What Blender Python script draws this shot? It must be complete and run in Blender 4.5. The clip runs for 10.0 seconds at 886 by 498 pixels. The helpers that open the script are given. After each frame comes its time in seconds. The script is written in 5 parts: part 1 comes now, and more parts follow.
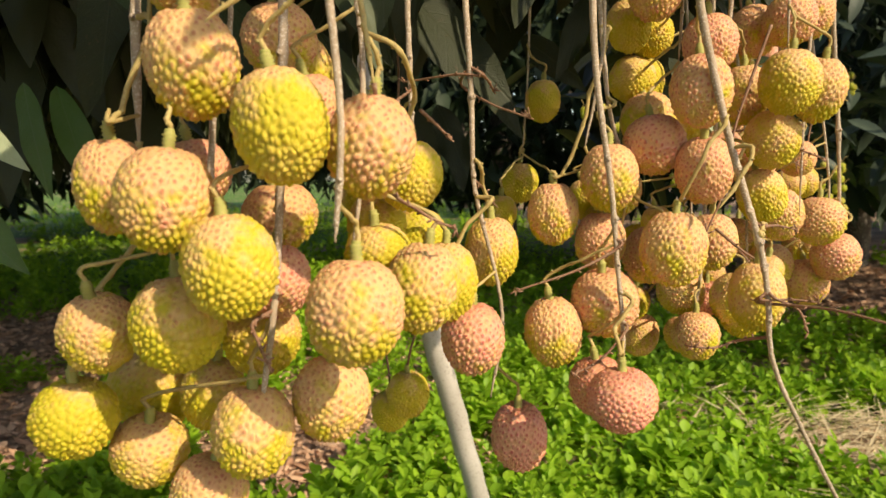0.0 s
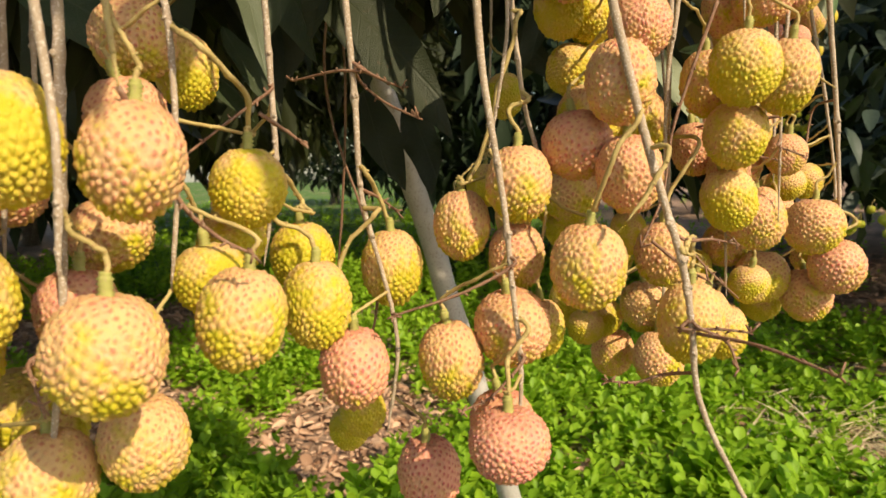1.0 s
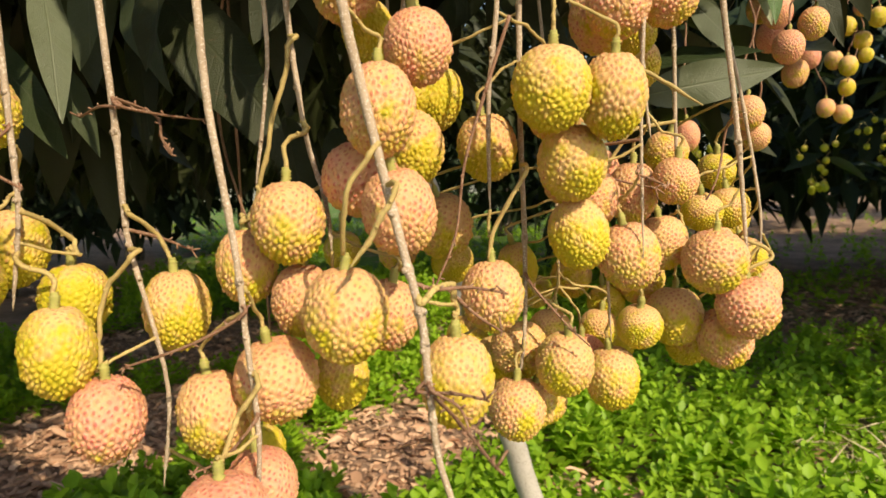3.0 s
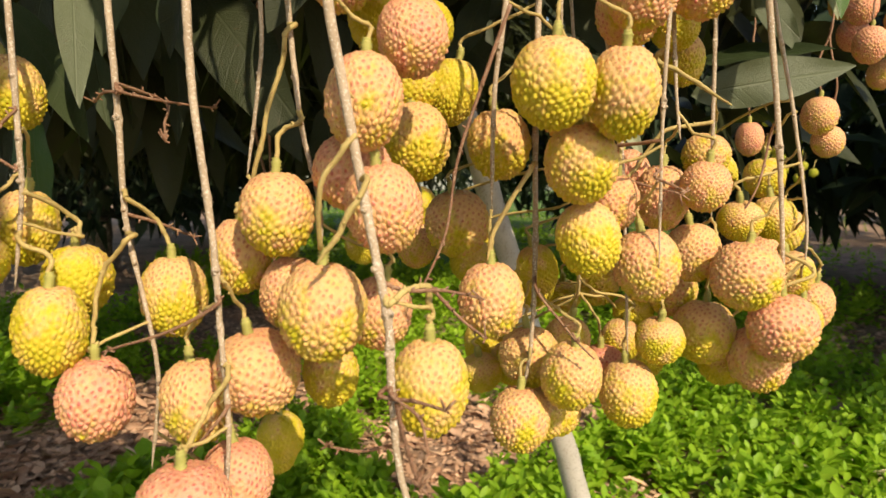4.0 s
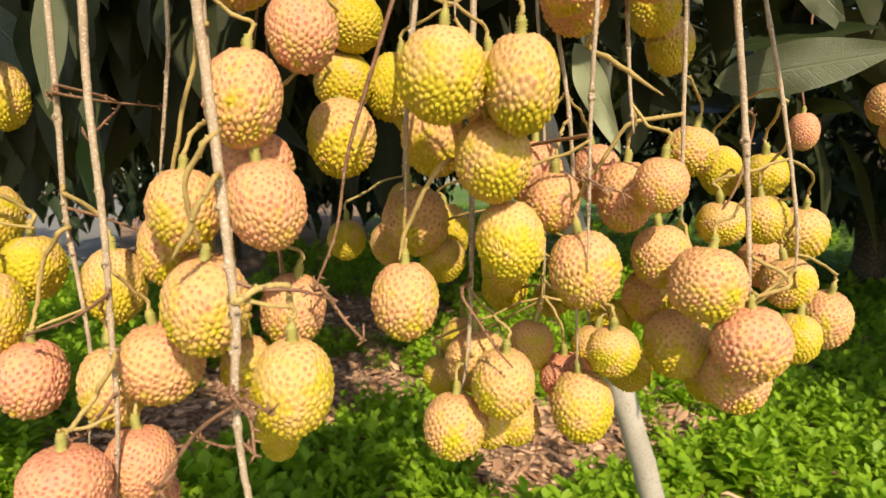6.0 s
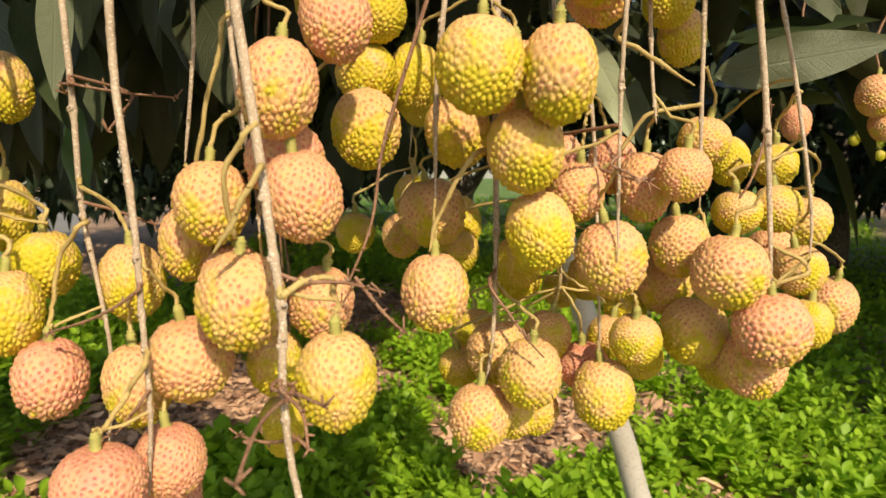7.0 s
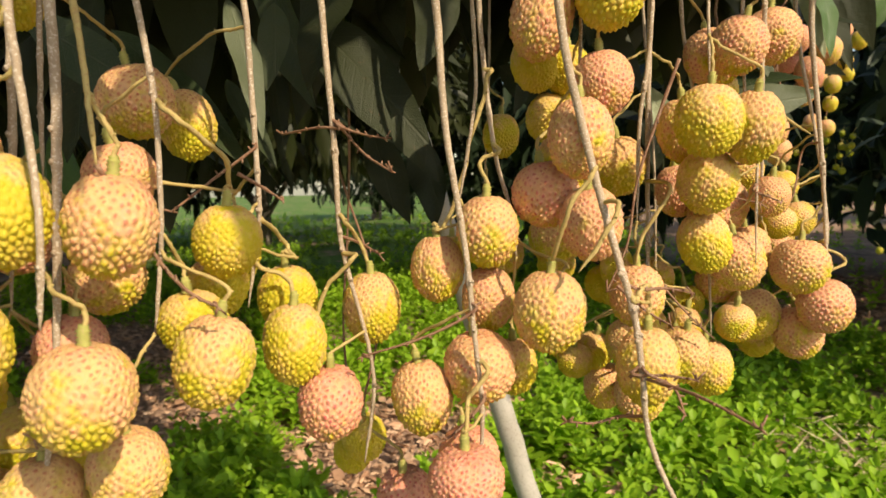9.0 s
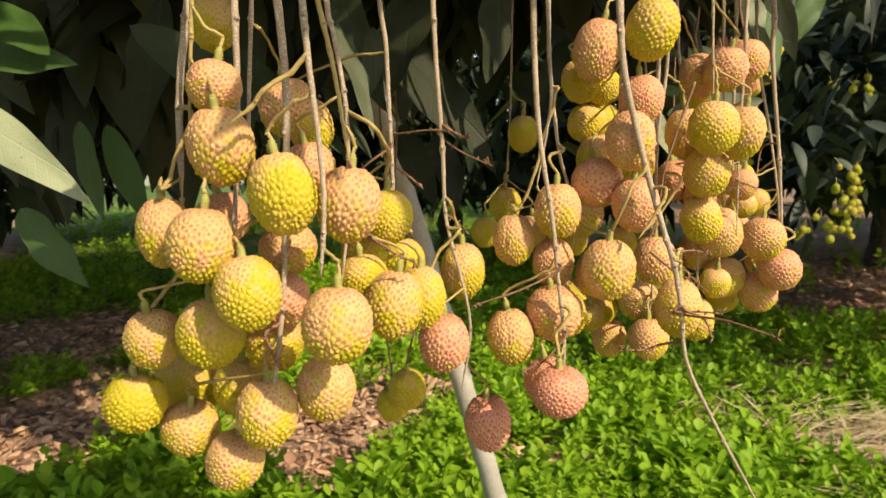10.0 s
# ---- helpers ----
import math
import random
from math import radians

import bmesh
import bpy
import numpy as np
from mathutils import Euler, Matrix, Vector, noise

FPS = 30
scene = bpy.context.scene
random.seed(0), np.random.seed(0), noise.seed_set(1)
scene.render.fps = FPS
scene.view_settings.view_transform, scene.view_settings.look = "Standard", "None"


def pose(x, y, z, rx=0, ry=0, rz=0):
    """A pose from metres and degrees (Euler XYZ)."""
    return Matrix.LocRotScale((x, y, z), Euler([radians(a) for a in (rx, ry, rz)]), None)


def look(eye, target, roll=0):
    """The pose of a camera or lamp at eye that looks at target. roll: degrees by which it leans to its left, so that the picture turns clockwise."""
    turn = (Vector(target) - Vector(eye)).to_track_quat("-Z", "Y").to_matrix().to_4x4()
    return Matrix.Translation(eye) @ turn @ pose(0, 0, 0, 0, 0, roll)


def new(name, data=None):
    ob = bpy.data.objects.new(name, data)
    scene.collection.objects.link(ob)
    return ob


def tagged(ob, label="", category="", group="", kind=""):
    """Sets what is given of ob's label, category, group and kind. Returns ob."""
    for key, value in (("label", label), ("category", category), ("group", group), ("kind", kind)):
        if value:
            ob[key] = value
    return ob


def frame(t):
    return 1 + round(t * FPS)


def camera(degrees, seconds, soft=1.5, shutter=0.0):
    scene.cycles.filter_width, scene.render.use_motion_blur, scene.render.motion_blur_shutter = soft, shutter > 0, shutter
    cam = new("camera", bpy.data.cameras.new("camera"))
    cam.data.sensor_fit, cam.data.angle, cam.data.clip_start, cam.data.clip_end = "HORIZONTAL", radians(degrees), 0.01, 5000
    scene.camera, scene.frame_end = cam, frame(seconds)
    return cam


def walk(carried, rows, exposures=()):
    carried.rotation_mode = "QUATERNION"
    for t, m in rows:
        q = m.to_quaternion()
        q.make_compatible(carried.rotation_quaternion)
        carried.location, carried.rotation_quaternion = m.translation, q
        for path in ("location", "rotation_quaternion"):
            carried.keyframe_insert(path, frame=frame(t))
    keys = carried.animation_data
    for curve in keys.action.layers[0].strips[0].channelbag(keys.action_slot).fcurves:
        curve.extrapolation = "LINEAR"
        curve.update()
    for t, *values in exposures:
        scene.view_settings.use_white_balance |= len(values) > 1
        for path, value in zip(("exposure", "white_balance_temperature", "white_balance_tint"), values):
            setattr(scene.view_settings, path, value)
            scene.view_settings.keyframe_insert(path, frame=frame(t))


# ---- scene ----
cam = camera(68.16, 10.0)
PATH = [
    (0, (0.0056, 0.0044, 1.0525), (-0.0139, 1.9904, 0.8169), -0.62),
    (0.5, (0.0549, 0.0284, 1.0580), (-0.0945, 2.0072, 0.8088), -1.37),
    (1, (0.0868, 0.0471, 1.0566), (-0.1325, 2.0196, 0.8097), -1.48),
    (1.5, (0.1171, 0.0538, 1.0583), (-0.1704, 2.0206, 0.8368), -1.46),
    (2, (0.1581, 0.0653, 1.0622), (-0.1776, 2.0253, 0.8489), -1.27),
    (2.5, (0.1918, 0.0828, 1.0606), (-0.2040, 2.0327, 0.8579), -2.17),
    (3.8, (0.2420, 0.1152, 1.0625), (-0.4124, 1.9950, 0.8671), -0.54),
    (4, (0.2466, 0.1192, 1.0613), (-0.4532, 1.9818, 0.8585), -0.07),
    (4.5, (0.2587, 0.1320, 1.0583), (-0.5261, 1.9600, 0.8516), 0.24),
    (5, (0.2860, 0.1433, 1.0626), (-0.5758, 1.9357, 0.8514), -0.07),
    (5.2, (0.2967, 0.1499, 1.0618), (-0.5652, 1.9413, 0.8434), 0.26),
    (6.3, (0.3247, 0.1668, 1.0625), (-0.7229, 1.8561, 0.8419), 0.01),
    (6.5, (0.3216, 0.1651, 1.0622), (-0.7205, 1.8572, 0.8366), -0.12),
    (7, (0.3001, 0.1536, 1.0612), (-0.6385, 1.9036, 0.8236), -0.19),
    (7.5, (0.2618, 0.1382, 1.0607), (-0.5481, 1.9519, 0.8267), -0.34),
    (8, (0.2184, 0.1172, 1.0622), (-0.4236, 1.9991, 0.8476), -0.61),
    (8.5, (0.1657, 0.0813, 1.0710), (-0.3223, 2.0092, 0.8588), -1.87),
    (9, (0.1216, 0.0334, 1.0718), (-0.2220, 1.9937, 0.8737), -1.39),
    (9.5, (0.0708, -0.0214, 1.0713), (-0.1919, 1.9504, 0.8648), -1.39),
    (10, (0.0376, -0.0714, 1.0750), (-0.0665, 1.9117, 0.8380), -1.17),
]
cam.data.dof.use_dof, cam.data.dof.focus_distance, cam.data.dof.aperture_fstop = True, 0.37, 22.0
walk(cam, [(t, look(eye, target, roll)) for t, eye, target, roll in PATH])
SUN_FROM = Vector((0.58, -0.55, 0.61)).normalized()
world = bpy.data.worlds.new("sky")
scene.world = world
world.use_nodes = True
wn = world.node_tree
sky = wn.nodes.new("ShaderNodeTexSky")
sky.sky_type, sky.sun_disc = "NISHITA", False
sky.sun_elevation = math.asin(SUN_FROM.z)
sky.sun_rotation = math.atan2(SUN_FROM.x, SUN_FROM.y)
back = wn.nodes["Background"]
wn.links.new(sky.outputs[0], back.inputs[0])
back.inputs[1].default_value = 0.17
sun_data = bpy.data.lights.new("sun", "SUN")
sun_data.energy, sun_data.angle, sun_data.color = 4.8, radians(0.6), (1.0, 0.90, 0.74)
sun = new("sun", sun_data)
sun.matrix_world = look(SUN_FROM * 20, (0, 0, 0))
scene.view_settings.exposure = 0.04
scene.view_settings.use_white_balance = True
scene.view_settings.white_balance_temperature = 7600

# ---- materials ----


def material(name, rough=0.6, metal=0.0):
    m = bpy.data.materials.new(name)
    m.use_nodes = True
    b = m.node_tree.nodes["Principled BSDF"]
    b.inputs["Roughness"].default_value, b.inputs["Metallic"].default_value = rough, metal
    return m, m.node_tree, b


def node(t, kind, **values):
    n = t.nodes.new(kind)
    for key, value in values.items():
        n.inputs[key.replace("_", " ")].default_value = value
    return n


def noise_of(t, scale, detail=4.0, rough=0.6, coords="Object"):
    c = t.nodes.new("ShaderNodeTexCoord")
    n = node(t, "ShaderNodeTexNoise", Scale=scale, Detail=detail, Roughness=rough)
    t.links.new(c.outputs[coords], n.inputs["Vector"])
    return n.outputs["Fac"]


def ramp(t, fac, *stops):
    r = t.nodes.new("ShaderNodeValToRGB")
    while len(r.color_ramp.elements) < len(stops):
        r.color_ramp.elements.new(0.5)
    for e, (p, c) in zip(r.color_ramp.elements, stops):
        e.position, e.color = p, (*c, 1) if len(c) == 3 else c
    t.links.new(fac, r.inputs[0])
    return r.outputs[0]


def grey(v):
    return (v, v, v)


def mix(t, fac, a, b, mode="MIX"):
    n = t.nodes.new("ShaderNodeMix")
    n.data_type, n.blend_type = "RGBA", mode
    for value, socket in ((fac, n.inputs[0]), (a, n.inputs[6]), (b, n.inputs[7])):
        if isinstance(value, (int, float)):
            socket.default_value = value
        elif isinstance(value, tuple):
            socket.default_value = (*value, 1)
        else:
            t.links.new(value, socket)
    return n.outputs[2]


def calc(t, op, a, b=0.0, clamp=False):
    n = t.nodes.new("ShaderNodeMath")
    n.operation, n.use_clamp = op, clamp
    for value, socket in ((a, n.inputs[0]), (b, n.inputs[1])):
        if isinstance(value, (int, float)):
            socket.default_value = value
        else:
            t.links.new(value, socket)
    return n.outputs[0]


def bump(t, b, height, strength, distance):
    n = node(t, "ShaderNodeBump", Strength=strength, Distance=distance)
    t.links.new(height, n.inputs["Height"])
    t.links.new(n.outputs[0], b.inputs["Normal"])


def skin_material():
    """Lychee skin: yellow-green ground, pinkish spots on the warts, a blush whose strength is each fruit's own."""
    m, t, b = material("lychee_skin", 0.5)
    info = t.nodes.new("ShaderNodeObjectInfo")
    sep = t.nodes.new("ShaderNodeSeparateColor")
    t.links.new(info.outputs["Color"], sep.inputs[0])
    blush = sep.outputs[0]
    rise = t.nodes.new("ShaderNodeAttribute")
    rise.attribute_name = "rise"
    coord = t.nodes.new("ShaderNodeTexCoord")
    shift = t.nodes.new("ShaderNodeVectorMath")
    shift.operation = "MULTIPLY_ADD"
    t.links.new(info.outputs["Random"], shift.inputs[0])
    shift.inputs[1].default_value = (37, 91, 53)
    t.links.new(coord.outputs["Object"], shift.inputs[2])

    def patch(scale, detail=3.0):
        n = node(t, "ShaderNodeTexNoise", Scale=scale, Detail=detail, Roughness=0.6)
        t.links.new(shift.outputs[0], n.inputs["Vector"])
        return n.outputs["Fac"]

    wart = t.nodes.new("ShaderNodeAttribute")
    wart.attribute_name = "wart"
    tint = t.nodes.new("ShaderNodeAttribute")
    tint.attribute_name = "tint"
    wide, middle, fine = patch(1.0), patch(2.4, 3.0), patch(9.0, 5.0)
    fresh = ramp(t, wide, (0.34, (0.515, 0.455, 0.011)), (0.50, (0.61, 0.48, 0.030)), (0.64, (0.66, 0.485, 0.080)))
    fresh = mix(t, calc(t, "MULTIPLY", fine, 0.35), fresh, (0.66, 0.51, 0.10))
    amount = calc(t, "ADD", calc(t, "MULTIPLY", blush, 1.45), calc(t, "MULTIPLY", wide, 2.2))
    amount = calc(t, "ADD", amount, calc(t, "ADD", calc(t, "MULTIPLY", rise.outputs["Fac"], 1.05), calc(t, "MULTIPLY", middle, 1.5)))
    amount = calc(t, "MULTIPLY", calc(t, "SUBTRACT", amount, 2.61), 1.6, True)
    peach = mix(t, blush, (0.745, 0.500, 0.213), (0.74, 0.430, 0.230))
    colour = mix(t, calc(t, "MULTIPLY", amount, 0.92), fresh, peach)
    spread = calc(t, "ADD", wart.outputs["Fac"], calc(t, "MULTIPLY", calc(t, "SUBTRACT", patch(5.0, 4.0), 0.5), 0.9))
    tip = ramp(t, spread, (0.42, grey(0.0)), (0.68, grey(1.0)))
    tip = calc(t, "MULTIPLY", tip, ramp(t, tint.outputs["Fac"], (0.05, grey(0.45)), (0.5, grey(1.0))))
    rosy = mix(t, blush, (0.56, 0.245, 0.105), (0.56, 0.165, 0.110))
    colour = mix(t, calc(t, "MULTIPLY", tip, calc(t, "ADD", calc(t, "MULTIPLY", amount, 0.82), 0.04)), colour, rosy)
    ripe = calc(t, "MULTIPLY", calc(t, "SUBTRACT", calc(t, "ADD", blush, calc(t, "MULTIPLY", middle, 1.1)), 1.02), 1.9, True)
    red = mix(t, tip, (0.78, 0.345, 0.245), (0.60, 0.120, 0.110))
    colour = mix(t, calc(t, "MULTIPLY", ripe, 0.9), colour, red)
    crown_tint = calc(t, "MULTIPLY", calc(t, "SUBTRACT", calc(t, "ADD", rise.outputs["Fac"], calc(t, "MULTIPLY", patch(1.7, 4.0), 0.9)), 1.20), 2.2, True)
    colour = mix(t, calc(t, "MULTIPLY", crown_tint, calc(t, "MULTIPLY", blush, 0.85)), colour, (0.44, 0.165, 0.09))
    brown = ramp(t, patch(3.2, 6.0), (0.62, grey(0.0)), (0.74, grey(0.6)))
    colour = mix(t, calc(t, "MULTIPLY", brown, calc(t, "MULTIPLY", blush, rise.outputs["Fac"])), colour, (0.20, 0.085, 0.045))
    specks = ramp(t, patch(26.0, 2.0), (0.68, grey(0.0)), (0.74, grey(0.5)))
    colour = mix(t, specks, colour, (0.20, 0.12, 0.04))
    colour = mix(t, sep.outputs[1], colour, mix(t, fine, (0.20, 0.27, 0.010), (0.42, 0.43, 0.030)))  # unripe far fruit, also darkened for the part shade they hang in
    t.links.new(colour, b.inputs["Base Color"])
    b.inputs["Subsurface Weight"].default_value = 0.15
    b.inputs["Subsurface Radius"].default_value = (0.004, 0.002, 0.0006)
    b.inputs["Subsurface Scale"].default_value = 0.6
    b.inputs["Specular IOR Level"].default_value = 0.35
    bump(t, b, patch(30.0, 8.0), 0.5, 0.0010)
    return m


def bark_material(name, dark, light, spots, scale=260.0):
    m, t, b = material(name, 0.75)
    c = ramp(t, noise_of(t, scale * 0.25), (0.3, dark), (0.7, light))
    c = mix(t, ramp(t, noise_of(t, scale * 4, 2.0), (0.56, grey(0)), (0.62, grey(0.75))), c, spots)
    t.links.new(c, b.inputs["Base Color"])
    bump(t, b, noise_of(t, scale * 3), 0.5, 0.0006)
    return m


def leaf_material(name, dark, light, back_tint, rough, through_light, veined=False):
    m, t, b = material(name, rough)
    info = t.nodes.new("ShaderNodeNewGeometry")
    c = mix(t, info.outputs["Random Per Island"], dark, light)
    obj = t.nodes.new("ShaderNodeObjectInfo")
    c = mix(t, calc(t, "MULTIPLY", obj.outputs["Random"], 0.4), c, back_tint)
    c = mix(t, ramp(t, noise_of(t, 60.0), (0.55, grey(0)), (0.75, grey(0.5))), c, back_tint)
    relief = noise_of(t, 140.0, 3.0)
    if veined:
        coord = t.nodes.new("ShaderNodeTexCoord")
        sep = t.nodes.new("ShaderNodeSeparateXYZ")
        t.links.new(coord.outputs["Object"], sep.inputs[0])
        off = calc(t, "ABSOLUTE", sep.outputs["Y"])
        rib = calc(t, "SUBTRACT", 1.0, calc(t, "MULTIPLY", off, 110.0), True)
        along = calc(t, "SUBTRACT", sep.outputs["X"], calc(t, "MULTIPLY", off, 0.9))
        wave = calc(t, "ABSOLUTE", calc(t, "SUBTRACT", calc(t, "FRACT", calc(t, "MULTIPLY", along, 15.0)), 0.5))
        vein = calc(t, "SUBTRACT", 1.0, calc(t, "MULTIPLY", wave, 9.0), True)
        lines = calc(t, "MAXIMUM", rib, calc(t, "MULTIPLY", vein, 0.35))
        c = mix(t, calc(t, "MULTIPLY", lines, 0.55), c, back_tint)
        spots = ramp(t, noise_of(t, 22.0, 5.0, 0.7), (0.64, grey(0)), (0.70, grey(0.7)))
        c = mix(t, spots, c, (0.09, 0.055, 0.025))
        relief = calc(t, "ADD", calc(t, "MULTIPLY", lines, -0.8), relief)
    t.links.new(c, b.inputs["Base Color"])
    b.inputs["Specular IOR Level"].default_value = 0.3 if veined else 0.25
    bump(t, b, relief, 0.35, 0.002)
    if through_light:
        tr = t.nodes.new("ShaderNodeBsdfTranslucent")
        t.links.new(c, tr.inputs[0])
        add = node(t, "ShaderNodeMixShader", Fac=through_light)
        t.links.new(b.outputs[0], add.inputs[1])
        t.links.new(tr.outputs[0], add.inputs[2])
        t.links.new(add.outputs[0], t.nodes["Material Output"].inputs[0])
    return m


def soil_material():
    m, t, b = material("soil", 0.95)
    c = ramp(t, noise_of(t, 9.0, 8.0, 0.7), (0.3, (0.22, 0.13, 0.080)), (0.55, (0.43, 0.275, 0.185)), (0.75, (0.60, 0.42, 0.30)))
    c = mix(t, ramp(t, noise_of(t, 1.3, 3.0), (0.45, grey(0)), (0.7, grey(0.6))), c, (0.05, 0.045, 0.018))
    coord = t.nodes.new("ShaderNodeTexCoord")
    place = t.nodes.new("ShaderNodeSeparateXYZ")
    t.links.new(coord.outputs["Object"], place.inputs[0])
    far = calc(t, "MULTIPLY", calc(t, "SUBTRACT", place.outputs["Y"], 4.5), 0.4, True)
    far = calc(t, "MULTIPLY", far, calc(t, "MULTIPLY", calc(t, "ADD", place.outputs["X"], calc(t, "MULTIPLY", place.outputs["Y"], 0.74)), 1.5, True))
    far = calc(t, "MULTIPLY", far, calc(t, "MULTIPLY", calc(t, "SUBTRACT", 2.2, place.outputs["X"]), 0.7, True))
    weeds = ramp(t, noise_of(t, 0.8, 5.0, 0.7), (0.36, grey(0.0)), (0.46, grey(1.0)))
    green = ramp(t, noise_of(t, 22.0, 6.0, 0.75), (0.35, (0.035, 0.085, 0.008)), (0.65, (0.13, 0.27, 0.022)))
    c = mix(t, calc(t, "MULTIPLY", far, weeds), c, green)
    t.links.new(c, b.inputs["Base Color"])
    bump(t, b, noise_of(t, 45.0, 8.0, 0.7), 0.9, 0.02)
    return m


SKIN = skin_material()
BARK = bark_material("twig_bark", (0.31, 0.23, 0.155), (0.50, 0.39, 0.28), (0.68, 0.60, 0.50))
GREEN_TWIG = bark_material("young_twig", (0.38, 0.28, 0.095), (0.55, 0.43, 0.17), (0.38, 0.23, 0.10))
DRY_TWIG = bark_material("dry_twig", (0.17, 0.080, 0.045), (0.32, 0.17, 0.10), (0.36, 0.25, 0.17))
STALK = bark_material("stalk_skin", (0.30, 0.29, 0.07), (0.46, 0.44, 0.13), (0.38, 0.30, 0.12))
POLE = bark_material("weathered_pole", (0.40, 0.365, 0.32), (0.50, 0.465, 0.42), (0.30, 0.26, 0.215), 60.0)
LANE = bark_material("dusty_concrete", (0.20, 0.19, 0.17), (0.30, 0.285, 0.26), (0.24, 0.22, 0.19), 8.0)
TRUNK = bark_material("tree_bark", (0.055, 0.042, 0.032), (0.13, 0.105, 0.080), (0.24, 0.22, 0.18), 12.0)
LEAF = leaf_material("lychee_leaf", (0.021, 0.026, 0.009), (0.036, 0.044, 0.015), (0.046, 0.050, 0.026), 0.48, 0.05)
# much paler copy: the sun on these leaves is put into the colour
PALE_SUNLIT_LEAF = leaf_material("pale_sunlit_leaf", (0.32, 0.38, 0.22), (0.44, 0.49, 0.31), (0.46, 0.50, 0.36), 0.4, 0.15, True)
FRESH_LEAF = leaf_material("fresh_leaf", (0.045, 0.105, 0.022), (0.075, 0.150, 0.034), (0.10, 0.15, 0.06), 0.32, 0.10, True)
MID_LEAF = leaf_material("dusty_leaf", (0.022, 0.038, 0.013), (0.040, 0.060, 0.021), (0.075, 0.085, 0.048), 0.42, 0.08, True)
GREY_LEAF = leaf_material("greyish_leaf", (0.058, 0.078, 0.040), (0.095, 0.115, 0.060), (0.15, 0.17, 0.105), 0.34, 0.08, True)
# darkest copy, its colour holding the shade that the hanging leaves are in
SHADED_LEAF = leaf_material("shaded_hanging_leaf", (0.016, 0.022, 0.007), (0.026, 0.034, 0.011), (0.045, 0.052, 0.025), 0.5, 0.05, True)
DUSTY_LEAF = leaf_material("dusty_far_leaf", (0.026, 0.044, 0.028), (0.060, 0.085, 0.058), (0.085, 0.105, 0.080), 0.5, 0.05)
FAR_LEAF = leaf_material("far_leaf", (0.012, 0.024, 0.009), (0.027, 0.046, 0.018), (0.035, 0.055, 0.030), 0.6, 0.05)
HERB = leaf_material("herb_leaf", (0.14, 0.34, 0.014), (0.38, 0.61, 0.032), (0.40, 0.59, 0.070), 0.45, 0.45)
LITTER = leaf_material("dead_leaf", (0.30, 0.145, 0.080), (0.76, 0.50, 0.33), (0.64, 0.44, 0.30), 0.8, 0.0)
STRAW = leaf_material("straw", (0.48, 0.37, 0.20), (0.76, 0.64, 0.42), (0.62, 0.52, 0.34), 0.7, 0.0)
SOIL = soil_material()

# ---- builders ----


def mesh_of(name, verts, faces, mat, smooth=True):
    me = bpy.data.meshes.new(name)
    me.from_pydata([tuple(map(float, v)) for v in verts], [], faces)
    if smooth:
        me.polygons.foreach_set("use_smooth", [True] * len(me.polygons))
    me.materials.append(mat)
    me.update()
    return me


def child(name, me, parent, label=""):
    ob = new(name, me)
    ob.parent = parent
    return tagged(ob, label)


def spline(points, n):
    """n points along a smooth curve through the given ones."""
    p = np.array(points, float)
    if len(p) < 3:
        return np.array([p[0] + (p[-1] - p[0]) * u for u in np.linspace(0, 1, n)])
    q = np.vstack([2 * p[0] - p[1], p, 2 * p[-1] - p[-2]])
    out = []
    for u in np.linspace(0, len(p) - 1 - 1e-6, n):
        i, s = int(u), u - int(u)
        a, b, c, d = q[i:i + 4]
        out.append(0.5 * (2 * b + (c - a) * s + (2 * a - 5 * b + 4 * c - d) * s * s + (3 * b - a - 3 * c + d) * s ** 3))
    return np.array(out)


def tube(points, radii, sides=8, rng=None, wobble=0.0):
    """Vertices and faces of a tube along points, closed at both ends."""
    p, r = np.array(points, float), np.array(radii, float)
    way = np.gradient(p, axis=0)
    way /= np.linalg.norm(way, axis=1)[:, None] + 1e-9
    side = np.cross(way[0], (0.31, 0.95, 0.05))
    verts, faces = [], []
    for i in range(len(p)):
        side = side - way[i] * (side @ way[i])
        side /= np.linalg.norm(side) + 1e-9
        up = np.cross(way[i], side)
        for k in range(sides):
            a = 2 * math.pi * k / sides
            w = 1 + (rng.uniform(-wobble, wobble) if rng else 0)
            verts.append(p[i] + r[i] * w * (math.cos(a) * side + math.sin(a) * up))
    n = len(p)
    for i in range(n - 1):
        for k in range(sides):
            k2 = (k + 1) % sides
            faces.append((i * sides + k, i * sides + k2, (i + 1) * sides + k2, (i + 1) * sides + k))
    faces.append(tuple(range(sides))[::-1])
    faces.append(tuple((n - 1) * sides + k for k in range(sides)))
    return verts, faces


def join(*pieces):
    verts, faces = [], []
    for v, f in pieces:
        o = len(verts)
        verts += list(v)
        faces += [tuple(i + o for i in face) for face in f]
    return verts, faces


